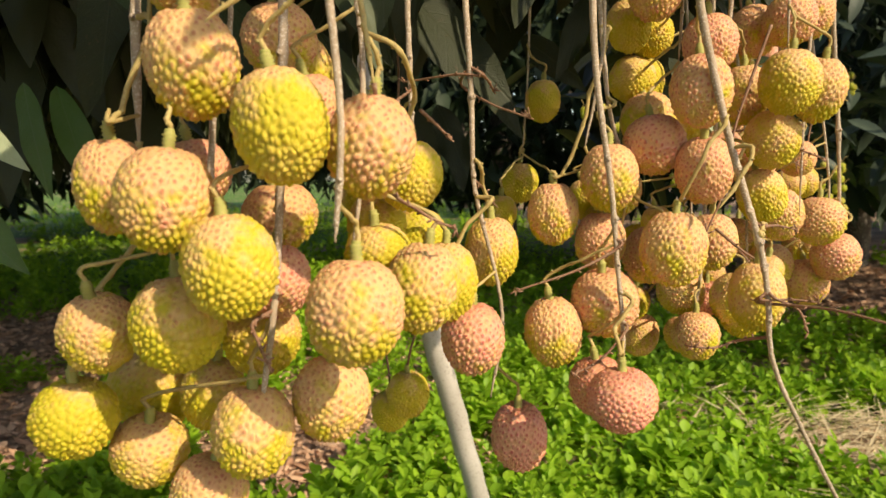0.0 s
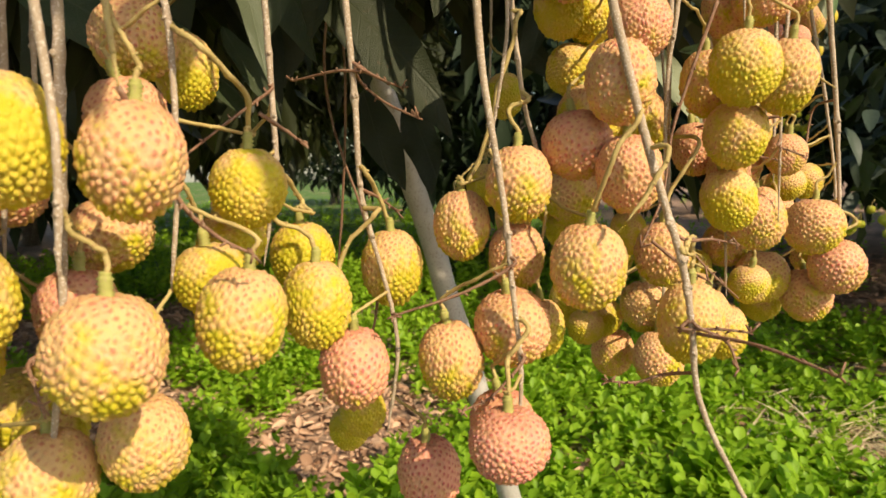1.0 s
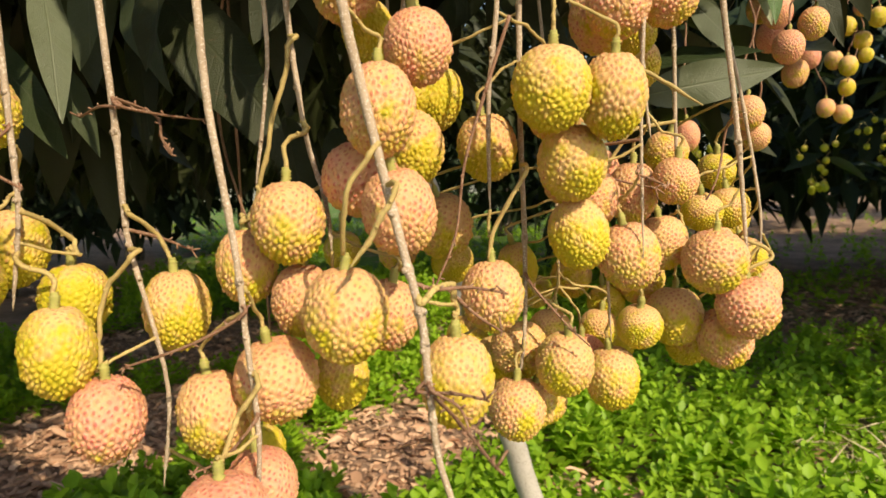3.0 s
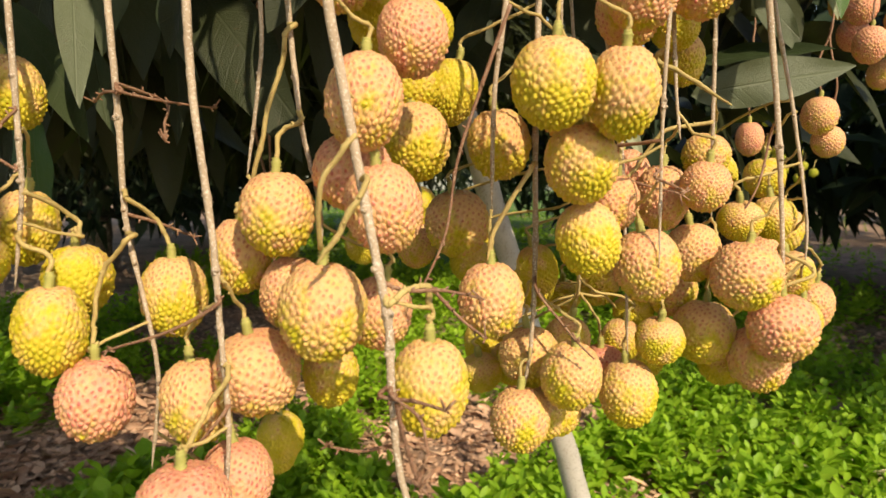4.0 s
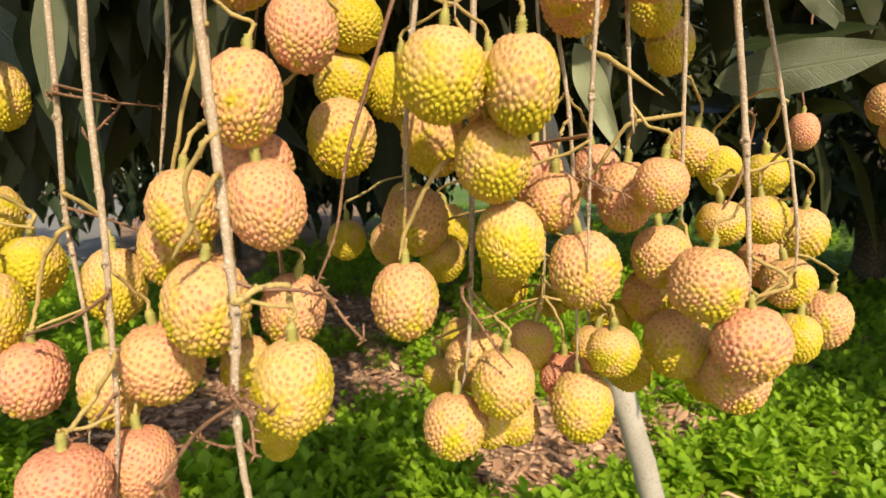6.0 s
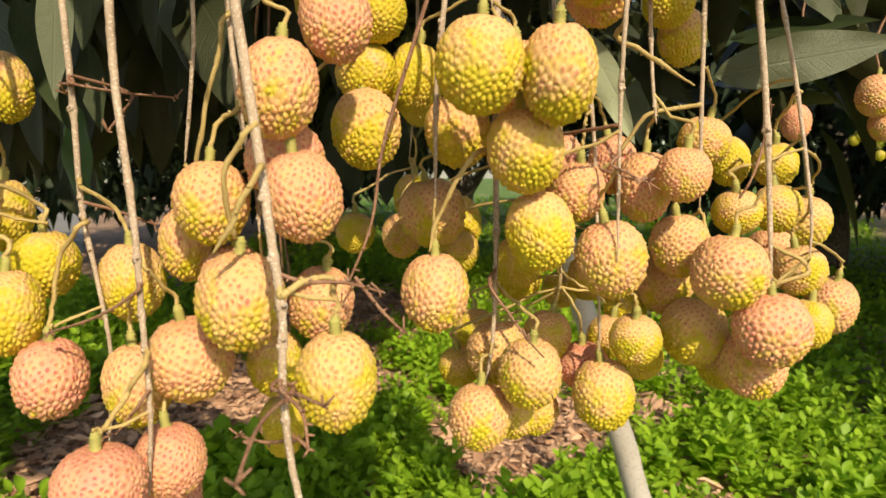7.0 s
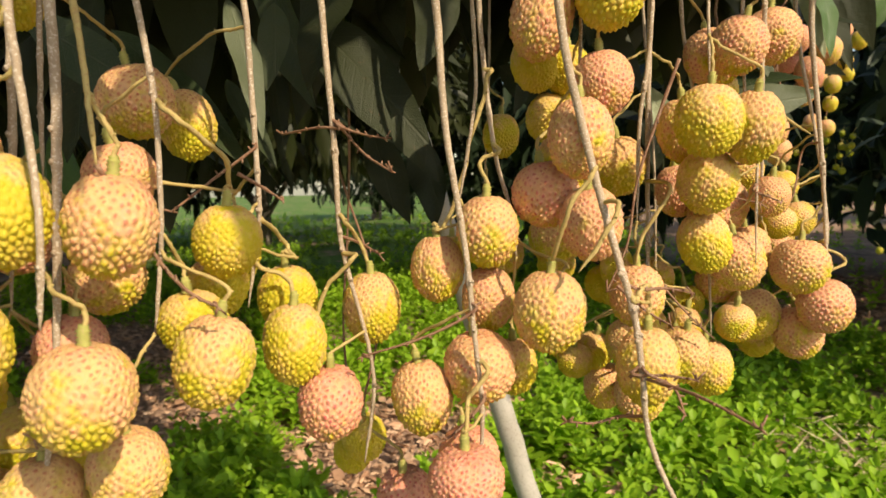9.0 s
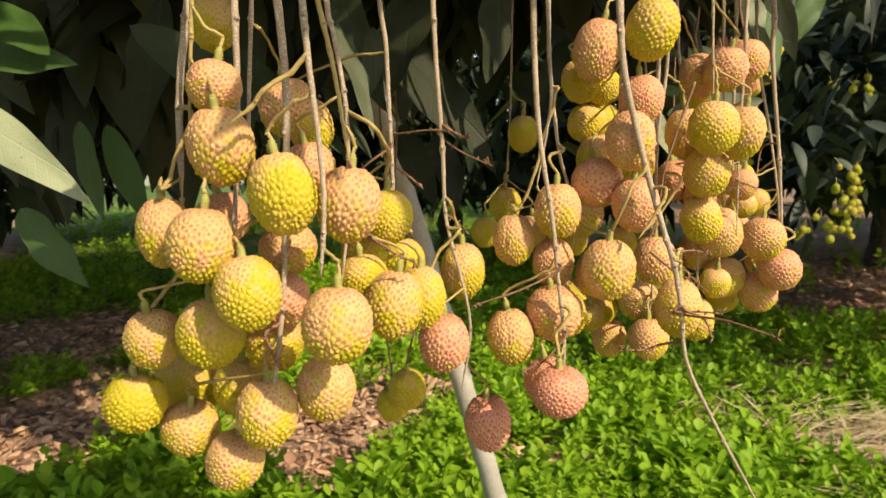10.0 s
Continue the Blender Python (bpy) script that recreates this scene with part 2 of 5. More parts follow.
def fruit_mesh(seed, warts, shoulders=True):
    """A lychee one unit in half-width and half-height, its stalk end up: each wart is a low pyramid round its own tip."""
    rng = np.random.default_rng(seed)
    k = np.arange(warts)
    z = 1 - 2 * (k + 0.5) / warts
    a = k * math.pi * (3 - math.sqrt(5)) + rng.uniform(0, 6)
    c = np.stack([np.sqrt(1 - z * z) * np.cos(a), np.sqrt(1 - z * z) * np.sin(a), z], 1)
    c += rng.normal(0, 0.030, c.shape)
    c /= np.linalg.norm(c, axis=1)[:, None]
    bm = bmesh.new()
    for p in c:
        bm.verts.new(p)
    bmesh.ops.convex_hull(bm, input=bm.verts[:])
    bm.verts.index_update()
    hull = [[v.index for v in f.verts] for f in bm.faces if len(f.verts) == 3]
    c = np.array([v.co[:] for v in bm.verts])
    bm.free()
    tall, dye = rng.uniform(0.6, 1.25, len(c)), rng.random(len(c))
    points, wart, height, tint, index, faces = [], [], [], [], {}, []

    def put(key, p, w, h, d=0.5):
        if key not in index:
            index[key] = len(points)
            points.append(p / np.linalg.norm(p))
            wart.append(w)
            height.append(h)
            tint.append(d)
        return index[key]

    for n, tri in enumerate(hull):
        g = c[tri].mean(0)
        if np.dot(np.cross(c[tri[1]] - c[tri[0]], c[tri[2]] - c[tri[0]]), g) < 0:
            tri = tri[::-1]
        middle = put(("g", n), g, 0.0, 0.0)
        for j in range(3):
            i, nxt, prv = tri[j], tri[(j + 1) % 3], tri[(j + 2) % 3]
            tip = put(("t", i), c[i], 1.0, tall[i], dye[i])
            e1 = put(("e", *sorted((i, nxt))), (c[i] + c[nxt]) / 2, 0.05, 0.06)
            e0 = put(("e", *sorted((i, prv))), (c[i] + c[prv]) / 2, 0.05, 0.06)
            if not shoulders:
                faces.append((tip, e1, middle, e0))
                continue
            m1 = put(("m", i, nxt), c[i] * 0.40 + (c[i] + c[nxt]) / 2 * 0.60, 0.36, tall[i] * 0.74, dye[i])
            m0 = put(("m", i, prv), c[i] * 0.40 + (c[i] + c[prv]) / 2 * 0.60, 0.36, tall[i] * 0.74, dye[i])
            s0 = put(("s", i, n), c[i] * 0.42 + g * 0.58, 0.36, tall[i] * 0.72, dye[i])
            faces += [(tip, m1, s0, m0), (m1, e1, middle, s0), (m0, s0, middle, e0)]
    v, wart, height = np.array(points), np.array(wart), np.array(height)
    relief = (0.034 + 0.046 * np.clip(0.55 - v[:, 2], 0, 1)) * height * math.sqrt(480 / warts) * (1.3 if shoulders else 0.95)
    seam = np.exp(-((v[:, 0] - 0.25 * (seed % 3 - 1)) / 0.07) ** 2) * (v[:, 1] > 0) * 0.03
    shape = 1 + 0.03 * np.sin(2 * np.arctan2(v[:, 1], v[:, 0]) + seed) * (1 - v[:, 2] ** 2) - seam
    flat = np.sign(v[:, 2]) * np.abs(v[:, 2]) ** 0.94
    dimple = 0.10 * np.exp(-((1 - v[:, 2]) / 0.035)) * (v[:, 2] > 0)
    out = np.stack([v[:, 0] * shape * (1 + 0.06 * v[:, 2]), v[:, 1] * shape * (1 + 0.06 * v[:, 2]), flat * (1 - dimple)], 1) * 0.965
    out = out + v * relief[:, None]
    me = mesh_of("lychee_skin", out, faces, SKIN, shoulders)
    for name, values in (("wart", wart), ("tint", np.array(tint)), ("rise", (v[:, 2] + 1) / 2)):
        layer = me.attributes.new(name, "FLOAT", "POINT")
        layer.data.foreach_set("value", values.astype(np.float32))
    return me


FRUITS = [fruit_mesh(s, 395 + 20 * s) for s in range(6)]
TINY_FRUIT = fruit_mesh(30, 120, False)


def stalk_mesh(seed):
    """The ringed green stub on top of a fruit, one fruit half-height tall units in metres."""
    rng = np.random.default_rng(seed)
    zs = np.linspace(-0.0015, 0.0062, 13)
    r = [0.0016 + (0.0008 if i in (3, 5, 7, 9) else 0.0) + 0.0011 * max(0, 1 - i / 3) for i in range(13)]
    v, f = tube([(0.0004 * math.sin(4 * z / 0.01), 0, z) for z in zs], r, 9, rng, 0.08)
    return mesh_of("stalk", v, f, STALK)


STALKS = [stalk_mesh(s) for s in range(3)]
TWIG_RNG = np.random.default_rng(11)
LINES = {}  # the middle line of each hanging branch, by its mesh


def rooted(parent, points):
    """The points of a twig, led back into its branch where it would start beside it."""
    line = LINES.get(parent.data.name) if parent.data else None
    if line is None:
        return points
    first = np.array(points[0])
    gaps = np.linalg.norm(line - first + (0, 0, -0.004), axis=1)
    near = line[gaps.argmin()]
    return [tuple(near), *points] if 0.002 < gaps.min() < 0.05 else points


def branch(points, r0, r1, young=False):
    """A hanging fruit branch with nodes, rising into the canopy above its first point."""
    top = np.array(points[0])
    before = top + np.array((0, 0.0, 0.03)) + (top - np.array(points[1])) * 0.3
    above = before + np.array((TWIG_RNG.normal(0, 0.012), TWIG_RNG.uniform(0.02, 0.06), 0.10))
    p = spline([above, before, *points], 18 * (len(points) + 2))
    n = len(p)
    r = np.linspace(r0 * 0.98, r1 * 0.9, n)
    r[-8:] *= np.linspace(1.0, 0.35, 8)
    scars = []
    for _ in range(3 + len(points)):
        k = TWIG_RNG.integers(4, n - 3)
        r[k - 1:k + 2] *= (1.08, 1.22, 1.10)
        scars.append(k)
    p = p + TWIG_RNG.normal(0, 0.00006, p.shape)
    pieces = [tube(p, r, 10, TWIG_RNG, 0.03)]
    for k in scars:  # raised ring scars where fruit stalks dropped off
        d = np.array((TWIG_RNG.normal(0, 0.7), -1.0, TWIG_RNG.normal(0, 0.25)))
        d /= np.linalg.norm(d)
        w = r[k] * TWIG_RNG.uniform(0.6, 0.8)
        pieces.append(tube([p[k] + d * r[k] * h for h in (0.3, 0.95, 1.22, 1.30, 1.16)], [w, w, w * 0.85, w * 0.6, w * 0.3], 9, TWIG_RNG, 0.06))
    me = mesh_of("hanging_branch", *join(*pieces), GREEN_TWIG if young else BARK)
    LINES[me.name] = p
    return tagged(new("hanging_branch", me), "thin yellow-olive young hanging fruit branch" if young else "thin grey-brown hanging fruit branch with knotty nodes", "branch", "hanging fruit branches")


def side_twig(parent, points, r0, r1, mat=GREEN_TWIG, name="side_twig", free=False):
    points = rooted(parent, points)
    p = spline(points, 8 * len(points))
    r = np.linspace(r0, r1, len(p))
    if free:  # a tip that carries no fruit
        r[-7:] *= np.linspace(1.0, 0.3, 7)
    r[0] *= 1.4
    long = np.linalg.norm(p[-1] - p[0])
    for k in range(5, len(p) - 4, 6):  # a slight bend at every joint
        bend = TWIG_RNG.normal(0, min(0.0008, 0.022 * long), 3)
        for j, w in ((-3, 0.25), (-2, 0.5), (-1, 0.8), (0, 1.0), (1, 0.75), (2, 0.5), (3, 0.25)):
            p[k + j] += w * bend
        r[k] *= 1.2
    p[1:-1] += TWIG_RNG.normal(0, 0.00007, p[1:-1].shape)
    pieces = [tube(p, r, 7, TWIG_RNG, 0.08)]
    for k in range(4, len(p) - 3, 5):  # stubby bracts
        d = TWIG_RNG.normal(0, 1, 3)
        d /= np.linalg.norm(d)
        pieces.append(tube([p[k], p[k] + d * (r[k] + 0.0007)], [r[k] * 0.9, r[k] * 0.45], 5))
    return child(name, mesh_of(name, *join(*pieces), mat), parent)


def bare_twig(parent, points, r0, r1):
    """A dry fruitless side twig with stubby buds."""
    points = rooted(parent, points)
    p = spline(points, 10 * len(points))
    pieces = [tube(p, np.linspace(r0, r1, len(p)), 6, TWIG_RNG, 0.15)]
    for k in range(6, len(p) - 1, 4):
        d = TWIG_RNG.normal(0, 1, 3)
        d /= np.linalg.norm(d)
        pieces.append(tube([p[k], p[k] + d * 0.0025], [r1 * 1.2, r1 * 0.7], 5))
    tip = p[-1]
    for _ in range(4):
        pieces.append(tube([tip, tip + TWIG_RNG.normal(0, 0.0022, 3)], [r1, r1 * 0.8], 5))
    ob = new("bare_twig", mesh_of("bare_twig", *join(*pieces), DRY_TWIG))
    ob.parent = parent
    return ob


COUNT = [0]
LABELS = (
    (0.13, "unripe yellow-green lychee with a warty skin"),
    (0.33, "yellow lychee with faint pinkish wart tips"),
    (0.52, "yellow lychee with a pink blush over its warts"),
    (0.72, "half-ripe pinkish-orange lychee with yellow between its warts"),
    (1.01, "ripening reddish lychee with a warty skin"),
)


def fruit(centre, a, b, blush, lean, parent, hold):
    """A lychee at centre, half-width a, half-height b, hung by a stalk and a pedicel from hold on its branch."""
    COUNT[0] += 1
    i = COUNT[0]
    label = next(text for limit, text in LABELS if blush < limit)
    thing = tagged(new("lychee"), label, "lychee", "lychees on the branches")
    turn = Euler((-lean[1], lean[0], i * 2.4))
    axis = turn.to_matrix() @ Vector((0, 0, 1))
    thing.matrix_world = Matrix.LocRotScale(Vector(centre), turn, None)
    skin = child("skin", FRUITS[i % 6], thing)
    skin.scale = (a, a, b)
    skin.color = (blush, 0, 0, 1)
    stalk = child("stalk", STALKS[i % 3], thing, "ringed green stalk stub")
    stalk.location = (0, 0, b * 0.93)
    start = Vector(centre) + axis * (b * 0.93 + 0.0055)
    end = Vector(hold)
    gap = end - start
    rise = start + axis * min(0.006, 0.25 * gap.length)
    way = i * 2.4
    out = end - gap * (0.40 + 0.15 * math.sin(3 * way)) + Vector((math.cos(way), math.sin(way), 0.6)) * 0.07 * gap.length
    if gap.length < 0.003:
        return thing
    if parent is None:
        side_twig(thing, [tuple(thing.matrix_world.inverted() @ v) for v in (end, end - gap * 0.35 + Vector((0.07 * math.cos(way), 0.07 * math.sin(way), 0)) * gap.length, end - gap * 0.75 - Vector((0.04 * math.cos(way), 0.04 * math.sin(way), 0)) * gap.length, start)], 0.0009, 0.0010, DRY_TWIG, "pedicel")
    else:
        side_twig(parent, [tuple(v) for v in (end, out, rise, start)], 0.0007, 0.0009)
    return thing


def small_fruit(x, y, z, a):
    """A little yellow lychee of a far cluster."""
    COUNT[0] += 1
    thing = tagged(new("lychee"), "small yellow-green lychee in a far hanging cluster", "lychee", "lychees of the far clusters")
    thing.matrix_world = pose(x, y, z, 0, 0, COUNT[0] * 77)
    skin = child("skin", TINY_FRUIT, thing)
    skin.scale, skin.color = (a, a, a * 1.1), (0.05 + 0.25 * ((COUNT[0] * 7) % 5 == 0), 0.9 - 0.12 * (COUNT[0] % 4), 0, 1)
    way = COUNT[0] * 2.4
    side_twig(thing, [(0, 0, a), (0.006 * math.cos(way), 0.006 * math.sin(way), a + 0.012), (0.016 * math.cos(way), 0.016 * math.sin(way), a + 0.022)], 0.0009, 0.0009, GREEN_TWIG, "pedicel")
    return thing


def far_cluster(x, y, z, tall, wide, count, seed):
    rng = np.random.default_rng(seed)
    for _ in range(count):
        small_fruit(x + rng.normal(0, wide), y + rng.normal(0, wide), z + rng.uniform(-tall, tall), rng.uniform(0.0105, 0.0140))


def leaf_points(length, width, fold=0.25, droop=0.2, cells=6):
    """A pointed leaf along +x, its midrib folded and its tip drooping; 4 x cells faces."""
    verts, faces = [], []
    for i in range(cells + 1):
        u = i / cells
        w = width / 2 * (math.sin(math.pi * min(1, u ** 0.8 * 0.97 + 0.02)) ** 0.85 if 0 < u < 1 else 0.02)
        z = -droop * length * u * u
        for s in (-1, -0.5, 0, 0.5, 1):
            verts.append((u * length, s * w, z + fold * abs(s) * w + 0.05 * w * math.sin(9 * u + 2 * s)))
    for i in range(cells):
        for k in range(4):
            a = i * 5 + k
            faces.append((a, a + 1, a + 6, a + 5))
    return verts, faces


def herb_leaf(length, width, fold, droop):
    """A small oval leaf of eight triangles, folded at its midrib."""
    us, ws = (0.0, 0.45, 1.0), (0.12, 1.0, 0.06)
    verts = [(u * length, k * w * width / 2, fold * abs(k) * w * width - droop * length * u * u) for u, w in zip(us, ws) for k in (-1, 0, 1)]
    faces = [(3 * i + k, 3 * i + k + 1, 3 * i + k + 4, 3 * i + k + 3) for i in range(2) for k in (0, 1)]
    return verts, faces


def oval_leaf(length, width, fold):
    """An oval leaf of two halves meeting at the midrib, along +x."""
    rim = ((0.22, 0.66), (0.52, 1.0), (0.82, 0.62))
    verts = [(0, 0, 0), (length, 0, 0)] + [(u * length, k * w * width / 2, fold * w * width / 2) for k in (-1, 1) for u, w in rim]
    return verts, [(0, 2, 3, 4, 1), (0, 1, 7, 6, 5)]


def sprig(seed, size, levels=5):
    """A small herb: pairs of oval leaves up a short stem, the young ones upright at its tip."""
    rng = np.random.default_rng(seed)
    pieces = []
    for level in range(levels):
        h = size * (0.25 + 0.42 * level)
        for k in range(3 if level in (1, 2) else 2):
            v, f = oval_leaf(size * rng.uniform(0.75, 1.1) * (1.0 - 0.11 * level), size * rng.uniform(0.42, 0.60) * (1 - 0.09 * level), rng.uniform(0.1, 0.5))
            m = np.array(Euler((rng.normal(0, 0.25), -0.05 - 0.17 * level + rng.normal(0, 0.22), 2.1 * k + 1.2 * level + rng.normal(0, 0.4))).to_matrix())
            pieces.append((np.array(v) @ m.T + (rng.normal(0, 0.12 * size), rng.normal(0, 0.12 * size), h + rng.normal(0, 0.08 * size)), f))
    return join(*pieces)


def dead_leaf(length, width, curl, twist):
    """A dry leaf rolled across its width, its edge broken."""
    rng = np.random.default_rng(int(length * 9000))
    verts = []
    for u, w in ((0.0, 0.15), (0.25, 0.8), (0.5, 1.0), (0.78, 0.75), (1.0, 0.1)):
        w *= rng.uniform(0.75, 1.15)
        for s in (-1, -0.4, 0.3, 1):
            a = curl * s + twist * (u - 0.5)
            verts.append((u * length, w * width / 2 * math.sin(a) / max(0.5, curl) * 1.2, w * width / 2 * (1 - math.cos(a)) + 0.12 * length * (u - 0.5) ** 2))
    return verts, [(4 * i + k, 4 * i + k + 1, 4 * i + k + 5, 4 * i + k + 4) for i in range(4) for k in range(3)]


def scatter(name, count, place, shapes, mat, rng):
    """One mesh of many small copies of shapes; place(rng) gives a matrix for each copy, or None."""
    coords, faces, base = [], [], 0
    shapes = [(np.array(v, float), f) for v, f in shapes]
    for _ in range(count):
        m = place(rng)
        if m is None:
            continue
        v, f = shapes[rng.integers(len(shapes))]
        coords.append(v @ m[:3, :3].T + m[:3, 3])
        faces += [tuple(i + base for i in face) for face in f]
        base += len(v)
    return new(name, mesh_of(name, np.vstack(coords), faces, mat))


def turned(x, y, z, yaw, pitch, roll, size):
    m = np.array(Matrix.LocRotScale((x, y, z), Euler((roll, pitch, yaw)), (size, size, size)))
    return m


# ---- ground ----


def ground_height(x, y):
    return 0.035 * noise.noise(Vector((x * 0.7, y * 0.7, 3.1))) + 0.012 * noise.noise(Vector((x * 3.1, y * 3.1, 7.7)))


def ground_sheet():
    xs = np.concatenate([-np.geomspace(60, 3.2, 14), np.linspace(-3, 4, 71), np.geomspace(4.2, 60, 14)])
    ys = np.concatenate([-np.geomspace(40, 1, 10), np.linspace(-0.8, 7, 79), np.geomspace(7.3, 80, 16)])
    verts = [(x, y, ground_height(x, y)) for y in ys for x in xs]
    w = len(xs)
    faces = [(j * w + i, j * w + i + 1, (j + 1) * w + i + 1, (j + 1) * w + i) for j in range(len(ys) - 1) for i in range(w - 1)]
    return tagged(new("ground", mesh_of("ground", verts, faces, SOIL)), "brown orchard soil with scattered dead leaves", "ground", kind="structure")


ground_sheet()
BARE = [(-0.58, 2.5, 0.33, 0.55), (-1.95, 2.2, 0.55, 1.0), (0.14, 2.22, 0.22, 0.13), (2.9, 5.4, 1.6, 1.0), (5.0, 7.0, 2.4, 1.6), (1.62, 2.32, 0.50, 0.26), (-1.65, 2.8, 0.35, 0.3), (-0.13, 3.04, 0.15, 0.12), (-2.75, 4.0, 0.7, 0.7)]


def bareness(x, y):
    """How bare the ground is: over 1 in the littered spots between the herbs."""
    b = max(math.exp(-(((x - cx) / rx) ** 2 + ((y - cy) / ry) ** 2)) for cx, cy, rx, ry in BARE)
    return 2.1 * b + 0.50 * noise.noise(Vector((x * 1.9, y * 1.9, 0.4))) + 0.3 * noise.noise(Vector((x * 5.3, y * 5.3, 1.4)))


def carpet(rng):
    """A spot on the ground that the orchard aisle shows."""
    if rng.random() < 0.24:
        y = 0.5 + 3.5 * rng.random()
        return -0.85 * y - 0.5 - (1.35 * y + 0.3) * rng.random(), y
    y = 1.2 + 6.3 * rng.random() ** 1.7
    return -0.85 * y - 0.5 + (1.95 * y + 0.8) * rng.random(), y


def herb_place(rng):
    x, y = carpet(rng)
    b = bareness(x, y)
    if b > 0.72 + 0.25 * rng.random():
        return None
    tall = 1.0 + 0.55 * noise.noise(Vector((x * 3.5, y * 3.5, 9))) - 0.45 * max(0, b)
    leafy = 1.75 if x < -0.3 and y < 2.6 else 1.5
    return turned(x, y, ground_height(x, y) - 0.008, rng.uniform(0, 6.28), rng.normal(0, 0.16), rng.normal(0, 0.16), max(0.4, tall) * leafy * rng.uniform(0.8, 1.2))


def litter_place(rng):
    x, y = carpet(rng)
    if bareness(x, y) < 0.32:
        return None
    return turned(x, y, ground_height(x, y) + rng.uniform(0.004, 0.022), rng.uniform(0, 6.28), rng.normal(0, 0.25), rng.choice((0.0, math.pi)) + rng.normal(0, 0.4), 0.25 + 0.85 * rng.random() ** 1.4)


def straw_place(rng):
    x, y = rng.normal(1.60, 0.36), rng.normal(2.30, 0.24)
    return turned(x, y, ground_height(x, y) + rng.uniform(0.015, 0.10), rng.normal(0.15, 0.8), rng.normal(0, 0.12), 0, rng.uniform(0.35, 1.2))


small = [sprig(s, 0.044 + 0.004 * (s % 3)) for s in range(9)]
tagged(scatter("herbs", 14000, herb_place, small, HERB, np.random.default_rng(21)), "low bright green leafy herbs carpeting the soil", "herbs", kind="stuff")


def near_place(rng):
    """Herbs on the ground beside and behind the path."""
    x, y = rng.uniform(-5.0, 5.0), rng.uniform(-4.5, 3.6)
    if y > 1.1 and -0.85 * y - 0.4 < x < 1.1 * y + 0.2 or noise.noise(Vector((x * 0.9, y * 0.9, 6.0))) < -0.12:
        return None
    return turned(x, y, ground_height(x, y) - 0.008, rng.uniform(0, 6.28), rng.normal(0, 0.16), rng.normal(0, 0.16), rng.uniform(1.1, 1.9))


low_sprigs = [sprig(s + 50, 0.046, 3) for s in range(6)]
tagged(scatter("herbs", 7000, near_place, low_sprigs, HERB, np.random.default_rng(26)), "patchy low green herbs on the orchard floor", "herbs", kind="stuff")


def tuft_place(rng):
    y = 5.5 + 16 * rng.random() ** 1.5
    x = rng.uniform(-0.95 * y, 0.95 * y)
    if x < -0.74 * y or noise.noise(Vector((x * 0.5, y * 0.5, 2))) < -0.15 or (x > 1.6 and rng.random() < 0.8):
        return None
    return turned(x, y, ground_height(x, y) - 0.01, rng.uniform(0, 6.28), rng.normal(0, 0.2), rng.normal(0, 0.2), rng.uniform(1.2, 2.4))


tagged(scatter("far_herbs", 5200, tuft_place, small, HERB, np.random.default_rng(25)), "green weeds between the orchard trees", "herbs", kind="stuff")
dead = [dead_leaf(0.075, 0.040, 1.1, 0.6), dead_leaf(0.055, 0.036, 0.7, -0.5), dead_leaf(0.092, 0.044, 1.4, 0.3), dead_leaf(0.035, 0.026, 0.6, 0.9), dead_leaf(0.048, 0.020, 1.7, -1.0), dead_leaf(0.022, 0.018, 0.5, 0.4)]
tagged(scatter("leaf_litter", 76000, litter_place, dead, LITTER, np.random.default_rng(22)), "curled brown dead leaves lying on the soil", "leaf litter", kind="stuff")
stalks = [herb_leaf(0.30, 0.009, 0.3, 0.05), herb_leaf(0.18, 0.007, 0.3, -0.1)]
tagged(scatter("straw", 1300, straw_place, stalks, STRAW, np.random.default_rng(23)), "dry yellow straw lying over the herbs", "straw", kind="stuff")


# ---- pale lane beyond the trees ----


def lane():
    a, b = Vector((-7.5, 3.2)), Vector((-26.0, 15.5))
    side = Vector((-(b - a).y, (b - a).x)).normalized() * 1.7
    verts, n = [], 40
    for i in range(n + 1):
        p = a.lerp(b, i / n)
        for k in (-1, -0.9, 0, 0.9, 1):
            q = p + side * (k + 0.04 * noise.noise(Vector((i * 0.7, k, 0))))
            verts.append((q.x, q.y, ground_height(q.x, q.y) + (0.05 if abs(k) < 1 else -0.03)))
    faces = [(5 * i + k, 5 * i + k + 1, 5 * i + k + 6, 5 * i + k + 5) for i in range(n) for k in range(4)]
    return tagged(new("road", mesh_of("road", verts, faces, LANE)), "pale dusty concrete lane beyond the trees", "road", kind="structure")


lane()


# ---- prop pole ----


def prop_pole():
    base, top = np.array((0.147, 1.605, -0.05)), np.array((-0.499, 0.984, 2.60))
    p = np.array([base + (top - base) * u for u in np.linspace(0, 1, 56)])
    p += np.random.default_rng(4).normal(0, 0.0012, p.shape)
    r = np.linspace(0.0275, 0.016, 56)
    for k in range(5, 56, 9):
        r[k] *= 1.10
    ob = new("prop_pole", mesh_of("prop_pole", *tube(p, r, 14, np.random.default_rng(4), 0.03), POLE))
    return tagged(ob, "weathered grey wooden pole propping up the branches", "pole")


prop_pole()

# ---- lychee tree behind the fruit ----


